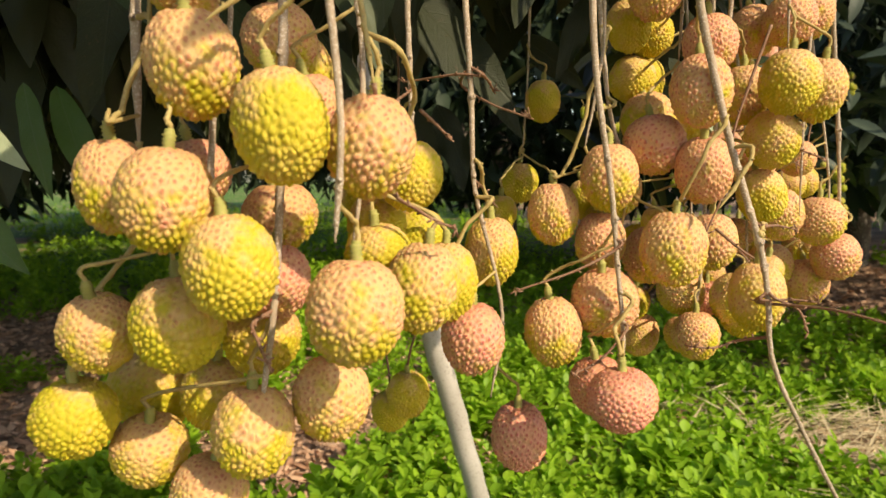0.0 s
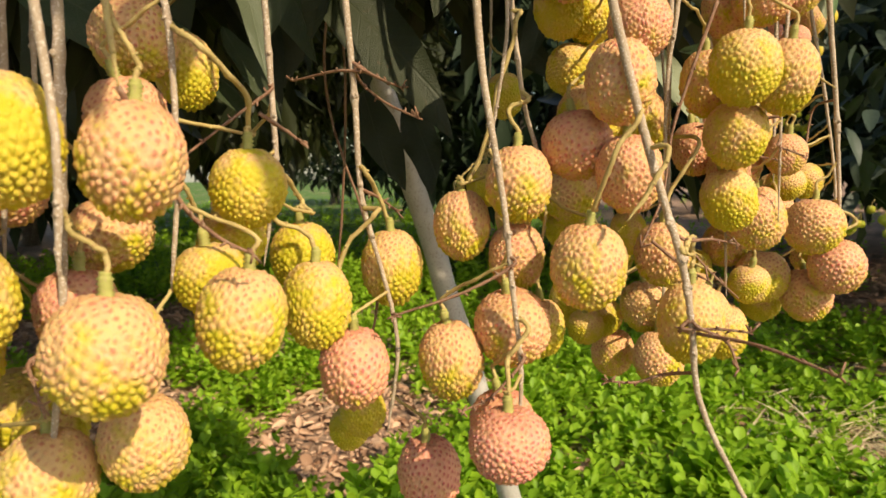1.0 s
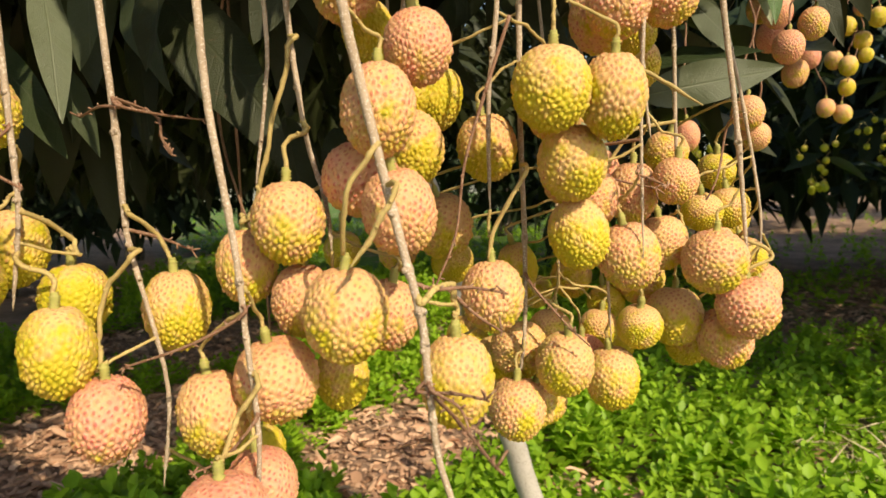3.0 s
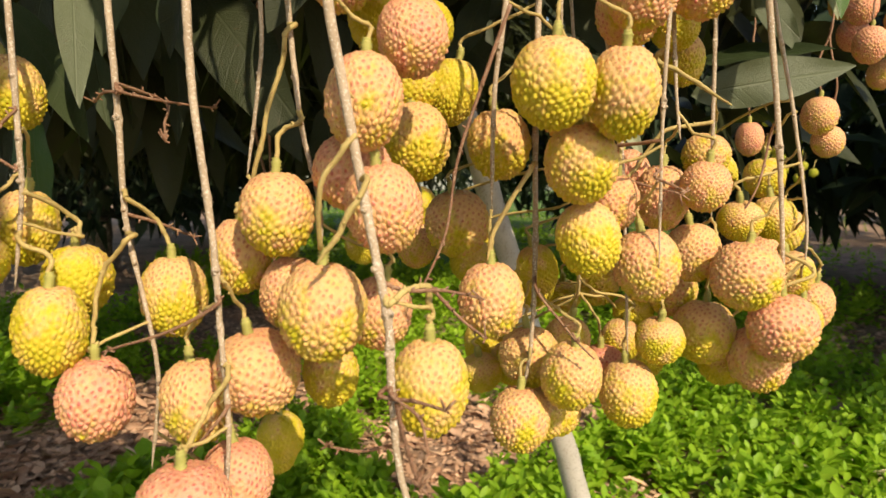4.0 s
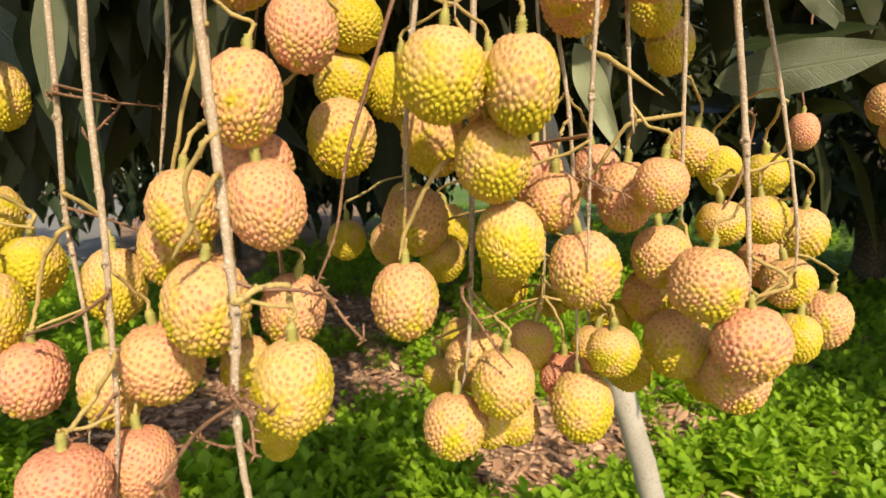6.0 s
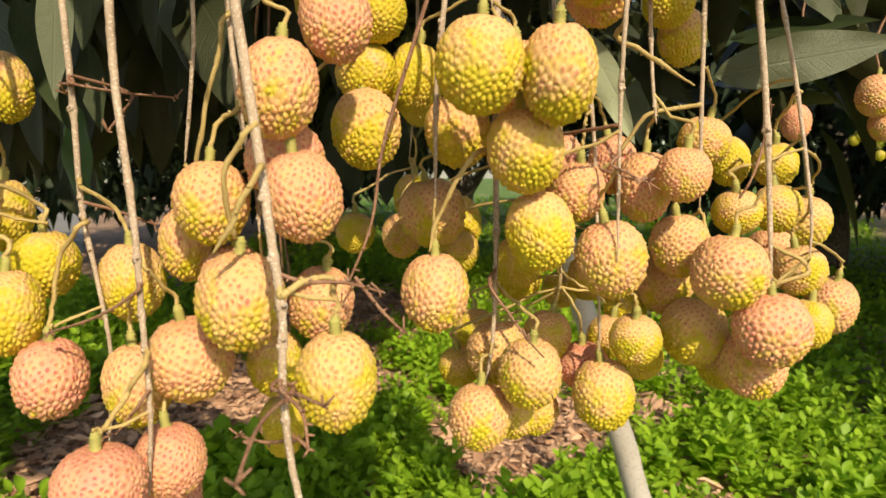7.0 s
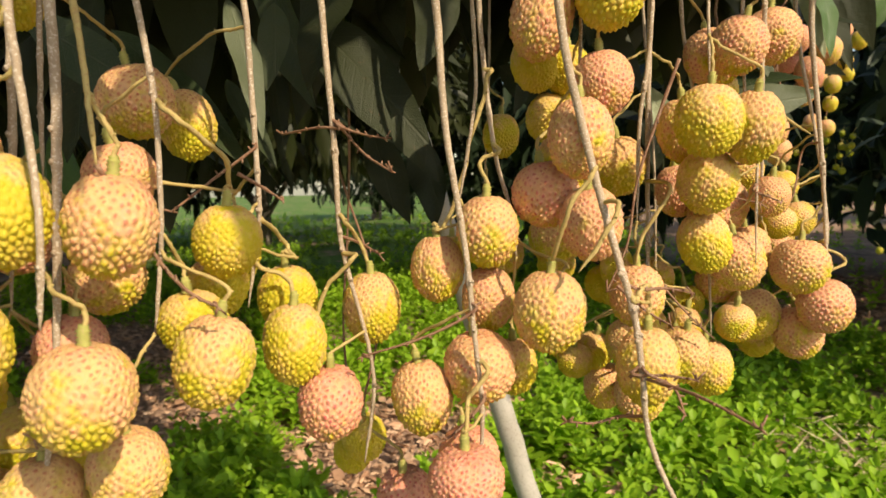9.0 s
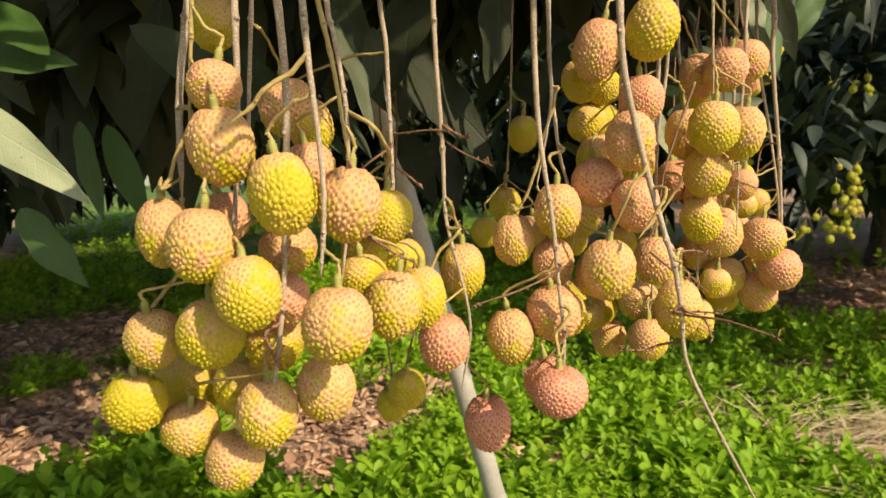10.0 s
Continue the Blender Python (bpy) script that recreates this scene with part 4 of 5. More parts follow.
fruit((-0.0773, 0.2221, 1.0883), 0.0146, 0.0179, 0.45, (-0.16, 0.19), b_A8, (-0.0942, 0.2350, 1.1291))
fruit((-0.0811, 0.2284, 1.1155), 0.0122, 0.0121, 0.6, (-0.14, 0.16), b_A8, (-0.0921, 0.2350, 1.1529))
fruit((-0.1003, 0.2812, 1.1556), 0.0122, 0.0150, 0.3, (0.07, 0.03), None, (-0.0846, 0.2883, 1.2400))
fruit((-0.0454, 0.2064, 1.0671), 0.0145, 0.0178, 0.15, (0.16, -0.10), b_A4, (-0.0291, 0.2000, 1.1086))
fruit((-0.0724, 0.3172, 1.1140), 0.0167, 0.0175, 0.55, (-0.02, -0.22), b_A7, (-0.0749, 0.2650, 1.1513))
fruit((-0.0200, 0.2227, 1.0613), 0.0142, 0.0172, 0.55, (-0.00, -0.11), b_A5, (-0.0214, 0.2178, 1.1034))
fruit((-0.0495, 0.2700, 1.0783), 0.0135, 0.0135, 0.65, (0.19, -0.07), b_A9, (-0.0285, 0.2620, 1.1152))
fruit((-0.0106, 0.2801, 1.0513), 0.0133, 0.0148, 0.12, (0.02, -0.01), b_A9, (-0.0126, 0.2886, 1.0708))
fruit((-0.1100, 0.2301, 1.0490), 0.0126, 0.0166, 0.5, (-0.03, 0.04), b_A1, (-0.1029, 0.2181, 1.0695))
fruit((-0.0839, 0.2106, 1.0449), 0.0147, 0.0168, 0.5, (-0.08, 0.12), b_A8, (-0.0969, 0.2350, 1.0967))
fruit((-0.0628, 0.2056, 1.0241), 0.0144, 0.0167, 0.15, (0.10, 0.21), b_A3, (-0.0541, 0.2397, 1.0611))
fruit((-0.0950, 0.2650, 1.0532), 0.0135, 0.0135, 0.7, (0.16, 0.00), b_A7, (-0.0794, 0.2650, 1.0898))
fruit((-0.0655, 0.2786, 1.0350), 0.0150, 0.0142, 0.5, (-0.10, -0.16), b_A7, (-0.0801, 0.2650, 1.0779))
fruit((-0.0606, 0.2498, 1.0122), 0.0133, 0.0143, 0.8, (0.06, -0.11), b_A3, (-0.0548, 0.2392, 1.0504))
fruit((-0.1239, 0.2393, 0.9952), 0.0133, 0.0151, 0.35, (0.22, -0.02), b_A2, (-0.0856, 0.2501, 1.0295))
fruit((-0.0885, 0.2256, 1.0015), 0.0156, 0.0166, 0.25, (0.05, 0.20), b_A2, (-0.0849, 0.2504, 1.0395))
fruit((-0.0247, 0.2101, 1.0085), 0.0157, 0.0174, 0.5, (-0.04, -0.09), b_A4, (-0.0274, 0.2000, 1.0508))
fruit((-0.0237, 0.2726, 1.0188), 0.0132, 0.0132, 0.1, (-0.05, -0.11), b_A9, (-0.0282, 0.2620, 1.0562))
fruit((-0.0097, 0.3349, 1.0184), 0.0146, 0.0159, 0.15, (-0.02, 0.03), b_S4, (-0.0032, 0.3310, 1.0380))
fruit((-0.0049, 0.2544, 1.0083), 0.0142, 0.0177, 0.4, (-0.21, 0.04), b_A9, (-0.0287, 0.2620, 1.0491))
fruit((0.0041, 0.3089, 1.0017), 0.0142, 0.0187, 0.2, (-0.00, 0.03), b_S4, (0.0044, 0.3087, 1.0249))
fruit((-0.0705, 0.2630, 0.9868), 0.0153, 0.0153, 0.2, (-0.14, -0.12), b_A2, (-0.0858, 0.2500, 1.0269))
fruit((-0.1306, 0.2974, 0.9557), 0.0204, 0.0194, 0.1, (0.15, -0.15), b_A2, (-0.0858, 0.2500, 1.0269))
fruit((-0.0975, 0.2791, 0.9583), 0.0135, 0.0159, 0.2, (0.06, -0.14), b_A2, (-0.0858, 0.2500, 1.0269))
fruit((-0.1405, 0.2482, 0.9593), 0.0150, 0.0156, 0.05, (-0.03, 0.03), b_A1, (-0.1328, 0.2375, 0.9814))
fruit((-0.1198, 0.2645, 0.9391), 0.0155, 0.0148, 0.3, (0.22, -0.13), b_A3, (-0.0621, 0.2359, 0.9791))
fruit((-0.0678, 0.2378, 0.9576), 0.0149, 0.0172, 0.4, (0.09, -0.03), b_A3, (-0.0590, 0.2370, 1.0004))
fruit((-0.0408, 0.2503, 0.9658), 0.0144, 0.0168, 0.45, (0.06, 0.06), b_A9, (-0.0335, 0.2620, 1.0163))
fruit((-0.0901, 0.2500, 0.9273), 0.0151, 0.0156, 0.5, (0.19, -0.08), b_A3, (-0.0637, 0.2354, 0.9685))
fruit((-0.0287, 0.5123, 0.8759), 0.0163, 0.0188, 0.0, (0.00, 0.02), None, (-0.0220, 0.5075, 1.2400))
fruit((-0.0448, 0.5304, 0.8553), 0.0153, 0.0169, 0.0, (-0.00, 0.01), None, (-0.0452, 0.5359, 1.2400))
fruit((-0.0351, 0.3308, 1.0415), 0.0131, 0.0173, 0.25, (0.07, -0.07), b_S4, (-0.0115, 0.3120, 1.0852))
fruit((-0.0694, 0.3540, 1.1061), 0.0143, 0.0188, 0.35, (0.22, -0.14), b_S4, (-0.0127, 0.3120, 1.1432))
fruit((-0.0272, 0.3000, 1.0292), 0.0135, 0.0135, 0.1, (0.15, 0.12), b_S4, (-0.0116, 0.3120, 1.0658))
fruit((0.0282, 0.3521, 1.0104), 0.0141, 0.0186, 0.3, (-0.01, 0.02), b_S3, (0.0270, 0.3521, 1.0319))
fruit((0.0166, 0.3177, 0.9718), 0.0150, 0.0178, 0.8, (-0.03, 0.02), b_S3, (0.0143, 0.3193, 0.9930))
fruit((0.0432, 0.3524, 0.9069), 0.0154, 0.0198, 0.9, (-0.15, -0.07), b_S3, (0.0288, 0.3360, 0.9525))
fruit((0.0578, 0.3300, 0.9716), 0.0138, 0.0180, 0.5, (0.11, -0.02), b_S2, (0.0845, 0.3137, 1.0173))
fruit((0.0850, 0.3352, 0.9854), 0.0170, 0.0175, 0.6, (-0.04, -0.19), b_S2, (0.0836, 0.3141, 1.0273))
fruit((0.0836, 0.2934, 0.9487), 0.0155, 0.0147, 0.9, (-0.02, 0.03), b_S2, (0.0835, 0.2963, 0.9681))
fruit((0.0803, 0.3266, 0.9438), 0.0141, 0.0155, 0.8, (0.06, -0.12), b_S2, (0.0875, 0.3126, 0.9837))
fruit((0.0888, 0.3463, 1.0491), 0.0146, 0.0173, 0.5, (-0.02, 0.03), b_S6, (0.0894, 0.3461, 1.0710))
fruit((0.0617, 0.3573, 1.0296), 0.0129, 0.0169, 0.5, (0.01, -0.01), b_S6, (0.0651, 0.3543, 1.0492))
fruit((0.0873, 0.3578, 1.0142), 0.0134, 0.0160, 0.6, (-0.09, 0.07), b_B4, (0.0757, 0.3450, 1.0642))
fruit((0.1181, 0.3318, 1.0131), 0.0160, 0.0191, 0.45, (-0.01, -0.04), b_S1, (0.1196, 0.3284, 1.0368))
fruit((0.1323, 0.3403, 1.0915), 0.0145, 0.0184, 0.6, (-0.07, -0.14), b_S1, (0.1251, 0.3260, 1.1307))
fruit((0.1373, 0.3455, 1.0520), 0.0145, 0.0176, 0.65, (-0.05, -0.20), b_S1, (0.1331, 0.3236, 1.0945))
fruit((0.1159, 0.3607, 1.0659), 0.0157, 0.0161, 0.7, (0.14, 0.08), b_B3, (0.1325, 0.3750, 1.1108))
fruit((0.0987, 0.3699, 0.9763), 0.0123, 0.0147, 0.3, (-0.01, -0.03), b_S6, (0.1014, 0.3600, 1.0348))
fruit((0.1186, 0.4156, 1.1074), 0.0136, 0.0142, 0.1, (0.13, -0.19), b_B3, (0.1337, 0.3750, 1.1424))
fruit((0.1100, 0.3955, 1.1346), 0.0122, 0.0150, 0.1, (0.22, -0.02), b_B3, (0.1339, 0.3750, 1.1723))
fruit((0.1151, 0.3583, 1.1490), 0.0149, 0.0196, 0.6, (0.17, 0.14), b_B3, (0.1340, 0.3750, 1.1897))
fruit((0.1436, 0.3601, 1.1179), 0.0135, 0.0157, 0.7, (-0.07, 0.11), b_B3, (0.1339, 0.3750, 1.1566))
fruit((0.1468, 0.3500, 1.1595), 0.0161, 0.0191, 0.25, (-0.10, 0.21), b_B3, (0.1340, 0.3750, 1.2039))
fruit((0.1926, 0.4276, 1.0989), 0.0141, 0.0186, 0.45, (-0.12, -0.12), b_B2, (0.1698, 0.4000, 1.1390))
fruit((0.1197, 0.3771, 1.0042), 0.0143, 0.0163, 0.6, (-0.17, -0.13), b_S6, (0.1005, 0.3603, 1.0441))
fruit((0.1613, 0.3328, 0.9883), 0.0137, 0.0179, 0.3, (0.0, 0.0), b_S1, (0.1618, 0.3325, 1.0165))
fruit((0.1550, 0.5118, 0.9235), 0.0143, 0.0172, 0.5, (0.16, -0.05), b_R7, (0.1886, 0.5000, 0.9971))
fruit((0.1681, 0.4606, 0.9677), 0.0164, 0.0165, 0.4, (0.09, -0.10), b_S8, (0.1748, 0.4400, 1.0130))
fruit((0.1468, 0.5062, 0.9505), 0.0135, 0.0135, 0.2, (0.22, 0.00), b_R7, (0.1886, 0.5000, 0.9971))
fruit((0.2239, 0.4377, 1.1461), 0.0153, 0.0165, 0.65, (-0.14, -0.21), b_B1, (0.1950, 0.3850, 1.1906))
fruit((0.2144, 0.4660, 1.1451), 0.0153, 0.0176, 0.6, (-0.18, -0.21), b_B2, (0.1718, 0.4000, 1.1854))
fruit((0.2488, 0.4633, 1.1552), 0.0156, 0.0167, 0.6, (-0.06, 0.02), None, (0.2378, 0.4648, 1.2400))
fruit((0.1277, 0.4117, 1.1330), 0.0135, 0.0135, 0.15, (0.04, -0.22), b_B3, (0.1339, 0.3750, 1.1676))
fruit((0.1955, 0.3780, 1.1000), 0.0159, 0.0180, 0.25, (0.02, 0.05), b_B1, (0.1964, 0.3850, 1.1425))
fruit((0.2205, 0.3940, 1.0973), 0.0141, 0.0186, 0.4, (-0.19, -0.11), b_B1, (0.1964, 0.3850, 1.1411))
fruit((0.1579, 0.4341, 1.0803), 0.0150, 0.0174, 0.35, (0.17, 0.05), b_S8, (0.1751, 0.4400, 1.1233))
fruit((0.2019, 0.4082, 1.0699), 0.0154, 0.0176, 0.3, (-0.04, -0.17), b_B1, (0.1970, 0.3850, 1.1212))
fruit((0.2037, 0.4223, 1.0355), 0.0147, 0.0174, 0.25, (0.22, 0.09), b_R1, (0.2342, 0.4340, 1.0776))
fruit((0.2282, 0.4487, 1.0216), 0.0154, 0.0177, 0.55, (0.07, -0.18), b_R1, (0.2343, 0.4340, 1.0647))
fruit((0.2749, 0.4833, 1.0140), 0.0175, 0.0177, 0.55, (0.15, 0.03), b_R3, (0.2893, 0.4870, 1.0548))
fruit((0.2938, 0.4919, 0.9869), 0.0169, 0.0177, 0.7, (0.04, 0.01), b_R3, (0.2952, 0.4960, 1.0081))
fruit((0.2565, 0.5163, 0.9766), 0.0168, 0.0180, 0.4, (-0.02, 0.12), b_R2, (0.2581, 0.5060, 1.0414))
fruit((0.2855, 0.5154, 0.9637), 0.0166, 0.0185, 0.55, (0.15, 0.07), b_R4, (0.3084, 0.5300, 1.0177))
fruit((0.2493, 0.5064, 1.0229), 0.0145, 0.0163, 0.5, (0.09, -0.10), b_R2, (0.2577, 0.5060, 1.0627))
fruit((0.2323, 0.4970, 1.0533), 0.0143, 0.0180, 0.6, (0.02, 0.00), b_R6, (0.2398, 0.4750, 1.0950))
fruit((0.2540, 0.4769, 1.0593), 0.0122, 0.0129, 0.6, (-0.13, -0.04), b_R6, (0.2397, 0.4750, 1.0962))
fruit((0.2129, 0.5110, 1.0646), 0.0128, 0.0160, 0.75, (-0.05, -0.22), b_R5, (0.2096, 0.4700, 1.1031))
fruit((0.3219, 0.5960, 0.9817), 0.0146, 0.0172, 0.55, (-0.08, -0.22), b_R4, (0.3081, 0.5300, 1.0251))
fruit((0.2629, 0.5914, 1.0666), 0.0122, 0.0152, 0.1, (0.15, -0.22), b_R4, (0.2972, 0.5300, 1.1060))
fruit((0.2893, 0.5700, 1.0641), 0.0122, 0.0124, 0.1, (0.06, -0.22), b_R4, (0.2982, 0.5300, 1.1012))
fruit((0.2921, 0.5405, 1.0411), 0.0122, 0.0126, 0.3, (0.10, 0.10), b_R4, (0.3017, 0.5300, 1.0792))
fruit((0.2739, 0.5261, 1.0395), 0.0122, 0.0116, 0.3, (0.22, 0.00), b_R4, (0.3029, 0.5300, 1.0718))
fruit((0.3064, 0.6314, 1.0284), 0.0158, 0.0166, 0.3, (-0.02, -0.22), b_R4, (0.3029, 0.5300, 1.0718))
fruit((0.2396, 0.5514, 1.1356), 0.0126, 0.0165, 0.35, (0.10, -0.22), b_R2, (0.2562, 0.5060, 1.1672))
fruit((0.2354, 0.5299, 1.1506), 0.0138, 0.0138, 0.2, (-0.03, 0.01), None, (0.2290, 0.5376, 1.2400))
fruit((0.2548, 0.5400, 1.0768), 0.0135, 0.0135, 0.4, (0.01, -0.22), b_R2, (0.2567, 0.5060, 1.1139))
fruit((0.1259, 0.4046, 1.0805), 0.0157, 0.0183, 0.4, (0.05, -0.22), b_B3, (0.1329, 0.3750, 1.1218))
fruit((0.1319, 0.4373, 1.1070), 0.0129, 0.0170, 0.1, (0.22, 0.03), b_S8, (0.1754, 0.4400, 1.1474))
fruit((0.1643, 0.3994, 1.0091), 0.0141, 0.0172, 0.55, (0.00, -0.00), b_B2, (0.1642, 0.4000, 1.0492))
fruit((0.1230, 0.4712, 1.0384), 0.0184, 0.0191, 0.45, (0.22, -0.11), b_S8, (0.1747, 0.4400, 1.0819))
fruit((0.0858, 0.4999, 1.0217), 0.0122, 0.0141, 0.5, (0.00, 0.02), b_C1, (0.0659, 0.5440, 1.0667))
fruit((0.1139, 0.5244, 1.0292), 0.0129, 0.0170, 0.15, (0.22, -0.05), b_R7, (0.1872, 0.5000, 1.0710))
fruit((0.1209, 0.5048, 1.0126), 0.0135, 0.0135, 0.15, (0.22, -0.04), b_R7, (0.1876, 0.5000, 1.0503))
fruit((0.1251, 0.5230, 0.9568), 0.0137, 0.0180, 0.15, (0.22, 0.08), b_R7, (0.1885, 0.5000, 1.0030))
fruit((0.1332, 0.4854, 0.9483), 0.0122, 0.0116, 0.1, (0.22, 0.05), b_R7, (0.1886, 0.5000, 0.9971))
fruit((0.1701, 0.4333, 0.9423), 0.0145, 0.0163, 0.5, (0.02, 0.11), b_S8, (0.1740, 0.4400, 0.9855))
fruit((0.1949, 0.4354, 0.9669), 0.0147, 0.0171, 0.4, (-0.19, 0.06), b_S8, (0.1747, 0.4400, 1.0096))
fruit((0.2191, 0.4772, 0.9480), 0.0154, 0.0184, 0.35, (-0.01, -0.11), b_R5, (0.2179, 0.4700, 0.9903))
fruit((0.2019, 0.4998, 0.9542), 0.0135, 0.0135, 0.9, (-0.12, 0.00), b_R7, (0.1886, 0.5000, 0.9971))
fruit((0.1633, 0.5001, 1.0100), 0.0122, 0.0151, 0.2, (0.22, 0.00), b_R7, (0.1877, 0.5000, 1.0444))
fruit((0.1662, 0.5690, 0.9828), 0.0122, 0.0116, 0.1, (0.09, -0.22), b_R7, (0.1882, 0.5000, 1.0178))
fruit((0.1938, 0.5388, 0.9979), 0.0132, 0.0143, 0.3, (-0.04, -0.22), b_R7, (0.1879, 0.5000, 1.0356))
fruit((0.2162, 0.5346, 0.9815), 0.0122, 0.0116, 0.1, (-0.18, -0.19), b_R7, (0.1881, 0.5000, 1.0208))
fruit((0.2345, 0.4762, 0.9784), 0.0122, 0.0126, 0.3, (-0.12, -0.21), b_R5, (0.2170, 0.4700, 1.0096))
fruit((0.2112, 0.5175, 0.9676), 0.0122, 0.0125, 0.35, (-0.20, -0.09), b_R7, (0.1884, 0.5000, 1.0060))
fruit((0.1825, 0.4945, 0.9698), 0.0130, 0.0147, 0.4, (0.03, 0.22), b_R7, (0.1883, 0.5000, 1.0149))
fruit((0.2375, 0.5355, 0.9970), 0.0152, 0.0160, 0.5, (0.14, -0.19), b_R2, (0.2581, 0.5060, 1.0414))
fruit((0.2118, 0.4498, 1.0517), 0.0122, 0.0142, 0.6, (0.01, 0.18), b_R5, (0.2118, 0.4700, 1.0903))
fruit((0.1553, 0.5200, 0.9965), 0.0135, 0.0135, 0.1, (0.22, -0.14), b_R7, (0.1879, 0.5000, 1.0326))
fruit((0.3099, 0.5491, 0.9791), 0.0122, 0.0132, 0.15, (-0.01, -0.18), b_R4, (0.3084, 0.5300, 1.0177))
fruit((0.3043, 0.5572, 1.0068), 0.0136, 0.0136, 0.4, (0.02, -0.22), b_R4, (0.3071, 0.5300, 1.0449))
fruit((0.2973, 0.8019, 1.1016), 0.0122, 0.0159, 0.8, (-0.01, 0.04), None, (0.2947, 0.8176, 1.2400))
fruit((0.1791, 0.4840, 0.9304), 0.0135, 0.0135, 0.4, (-0.06, -0.19), b_S8, (0.1731, 0.4400, 0.9752))
fruit((0.2204, 0.5600, 0.9466), 0.0135, 0.0141, 0.0, (-0.12, -0.22), b_R7, (0.1886, 0.5000, 0.9971))
fruit((0.1761, 0.4598, 0.9368), 0.0135, 0.0135, 0.4, (-0.02, -0.10), b_S8, (0.1736, 0.4400, 0.9786))
fruit((0.0452, 0.5063, 1.0209), 0.0122, 0.0135, 0.1, (-0.01, 0.04), b_C1, (0.0658, 0.5440, 1.0659))
fruit((0.0648, 0.5500, 1.0430), 0.0146, 0.0165, 0.15, (0.02, 0.05), b_C1, (0.0668, 0.5440, 1.0880))
fruit((0.0806, 0.5322, 1.1071), 0.0136, 0.0167, 0.1, (-0.05, 0.02), b_C1, (0.0697, 0.5440, 1.1521))
fruit((0.2682, 0.5500, 0.9514), 0.0135, 0.0143, 0.2, (0.18, -0.09), b_R4, (0.3084, 0.5300, 1.0177))
fruit((0.1961, 0.4660, 1.0641), 0.0135, 0.0162, 0.7, (0.14, 0.10), b_R5, (0.2096, 0.4700, 1.1031))
fruit((0.2890, 0.5770, 1.0140), 0.0135, 0.0135, 0.6, (0.11, -0.22), b_R4, (0.3060, 0.5300, 1.0523))
fruit((0.3555, 0.8109, 1.1219), 0.0154, 0.0174, 0.6, (0.01, 0.06), None, (0.3599, 0.8345, 1.2400))
fruit((0.3657, 0.8261, 1.0991), 0.0145, 0.0147, 0.6, (0.02, 0.02), None, (0.3718, 0.8244, 1.2400))
side_twig(b_S4, [(-0.0110, 0.3120, 1.0580), (-0.0100, 0.3360, 1.0450), (-0.0032, 0.3310, 1.0380)], 0.0011, 0.0010)
side_twig(b_S4, [(-0.0120, 0.3110, 1.0360), (-0.0010, 0.3150, 1.0300), (0.0044, 0.3087, 1.0249)], 0.0011, 0.0010)
side_twig(b_A9, [(-0.0270, 0.2630, 1.1060), (-0.0130, 0.2530, 1.0980), (-0.0080, 0.2740, 1.0860), (-0.0126, 0.2886, 1.0708)], 0.0011, 0.0010)
bare_twig(b_A5, [(-0.0060, 0.2830, 1.0780), (0.0010, 0.2910, 1.0720), (0.0070, 0.2970, 1.0660)], 0.0009, 0.0005)
bare_twig(b_S4, [(-0.0120, 0.3100, 1.0890), (-0.0270, 0.3060, 1.0780), (-0.0370, 0.2840, 1.0630)], 0.0009, 0.0005)
bare_twig(b_A5, [(-0.0170, 0.2410, 1.0490), (-0.0040, 0.2370, 1.0380), (0.0080, 0.2360, 1.0320)], 0.0009, 0.0005)
side_twig(b_S3, [(0.0220, 0.3350, 1.0550), (0.0240, 0.3500, 1.0430), (0.0270, 0.3521, 1.0319)], 0.0011, 0.0010)
bare_twig(b_S3, [(0.0240, 0.3500, 1.0430), (0.0290, 0.3650, 1.0360)], 0.0009, 0.0005)
bare_twig(b_S3, [(0.0230, 0.3330, 1.0990), (0.0090, 0.3370, 1.1000), (-0.0170, 0.3550, 1.0990)], 0.0009, 0.0005)
bare_twig(b_S3, [(0.0230, 0.3330, 1.0990), (0.0280, 0.3540, 1.0970), (0.0310, 0.3800, 1.0970)], 0.0009, 0.0005)
bare_twig(b_S3, [(0.0130, 0.3680, 1.0990), (0.0280, 0.3510, 1.0870), (0.0460, 0.3320, 1.0780)], 0.0009, 0.0005)
bare_twig(b_S2, [(0.0858, 0.3110, 1.0165), (0.0655, 0.3090, 1.0058), (0.0363, 0.3070, 0.9964)], 0.0009, 0.0005)
side_twig(b_S1, [(0.1535, 0.3147, 1.0205), (0.1570, 0.3220, 1.0245), (0.1612, 0.3310, 1.0240), (0.1618, 0.3325, 1.0165)], 0.0012, 0.0012)
bare_twig(b_S1, [(0.1570, 0.3220, 1.0245), (0.1680, 0.3290, 1.0240), (0.1800, 0.3330, 1.0215)], 0.0009, 0.0005)
side_twig(b_R1, [(0.2304, 0.4400, 1.1166), (0.2443, 0.4380, 1.1074), (0.2625, 0.4360, 1.0945)], 0.0011, 0.0010, free=True)
side_twig(b_R3, [(0.2921, 0.5000, 1.0255), (0.3076, 0.4980, 1.0148), (0.2952, 0.4960, 1.0081)], 0.0011, 0.0010)
bare_twig(b_S8, [(0.1800, 0.3700, 1.1288), (0.1678, 0.3680, 1.0946), (0.1599, 0.3660, 1.0692), (0.1557, 0.3640, 1.0409), (0.1456, 0.3620, 1.0168)], 0.0009, 0.0005)
bare_twig(b_S1, [(0.1484, 0.3250, 0.9668), (0.1369, 0.3230, 0.9640), (0.1252, 0.3210, 0.9651)], 0.0009, 0.0005)
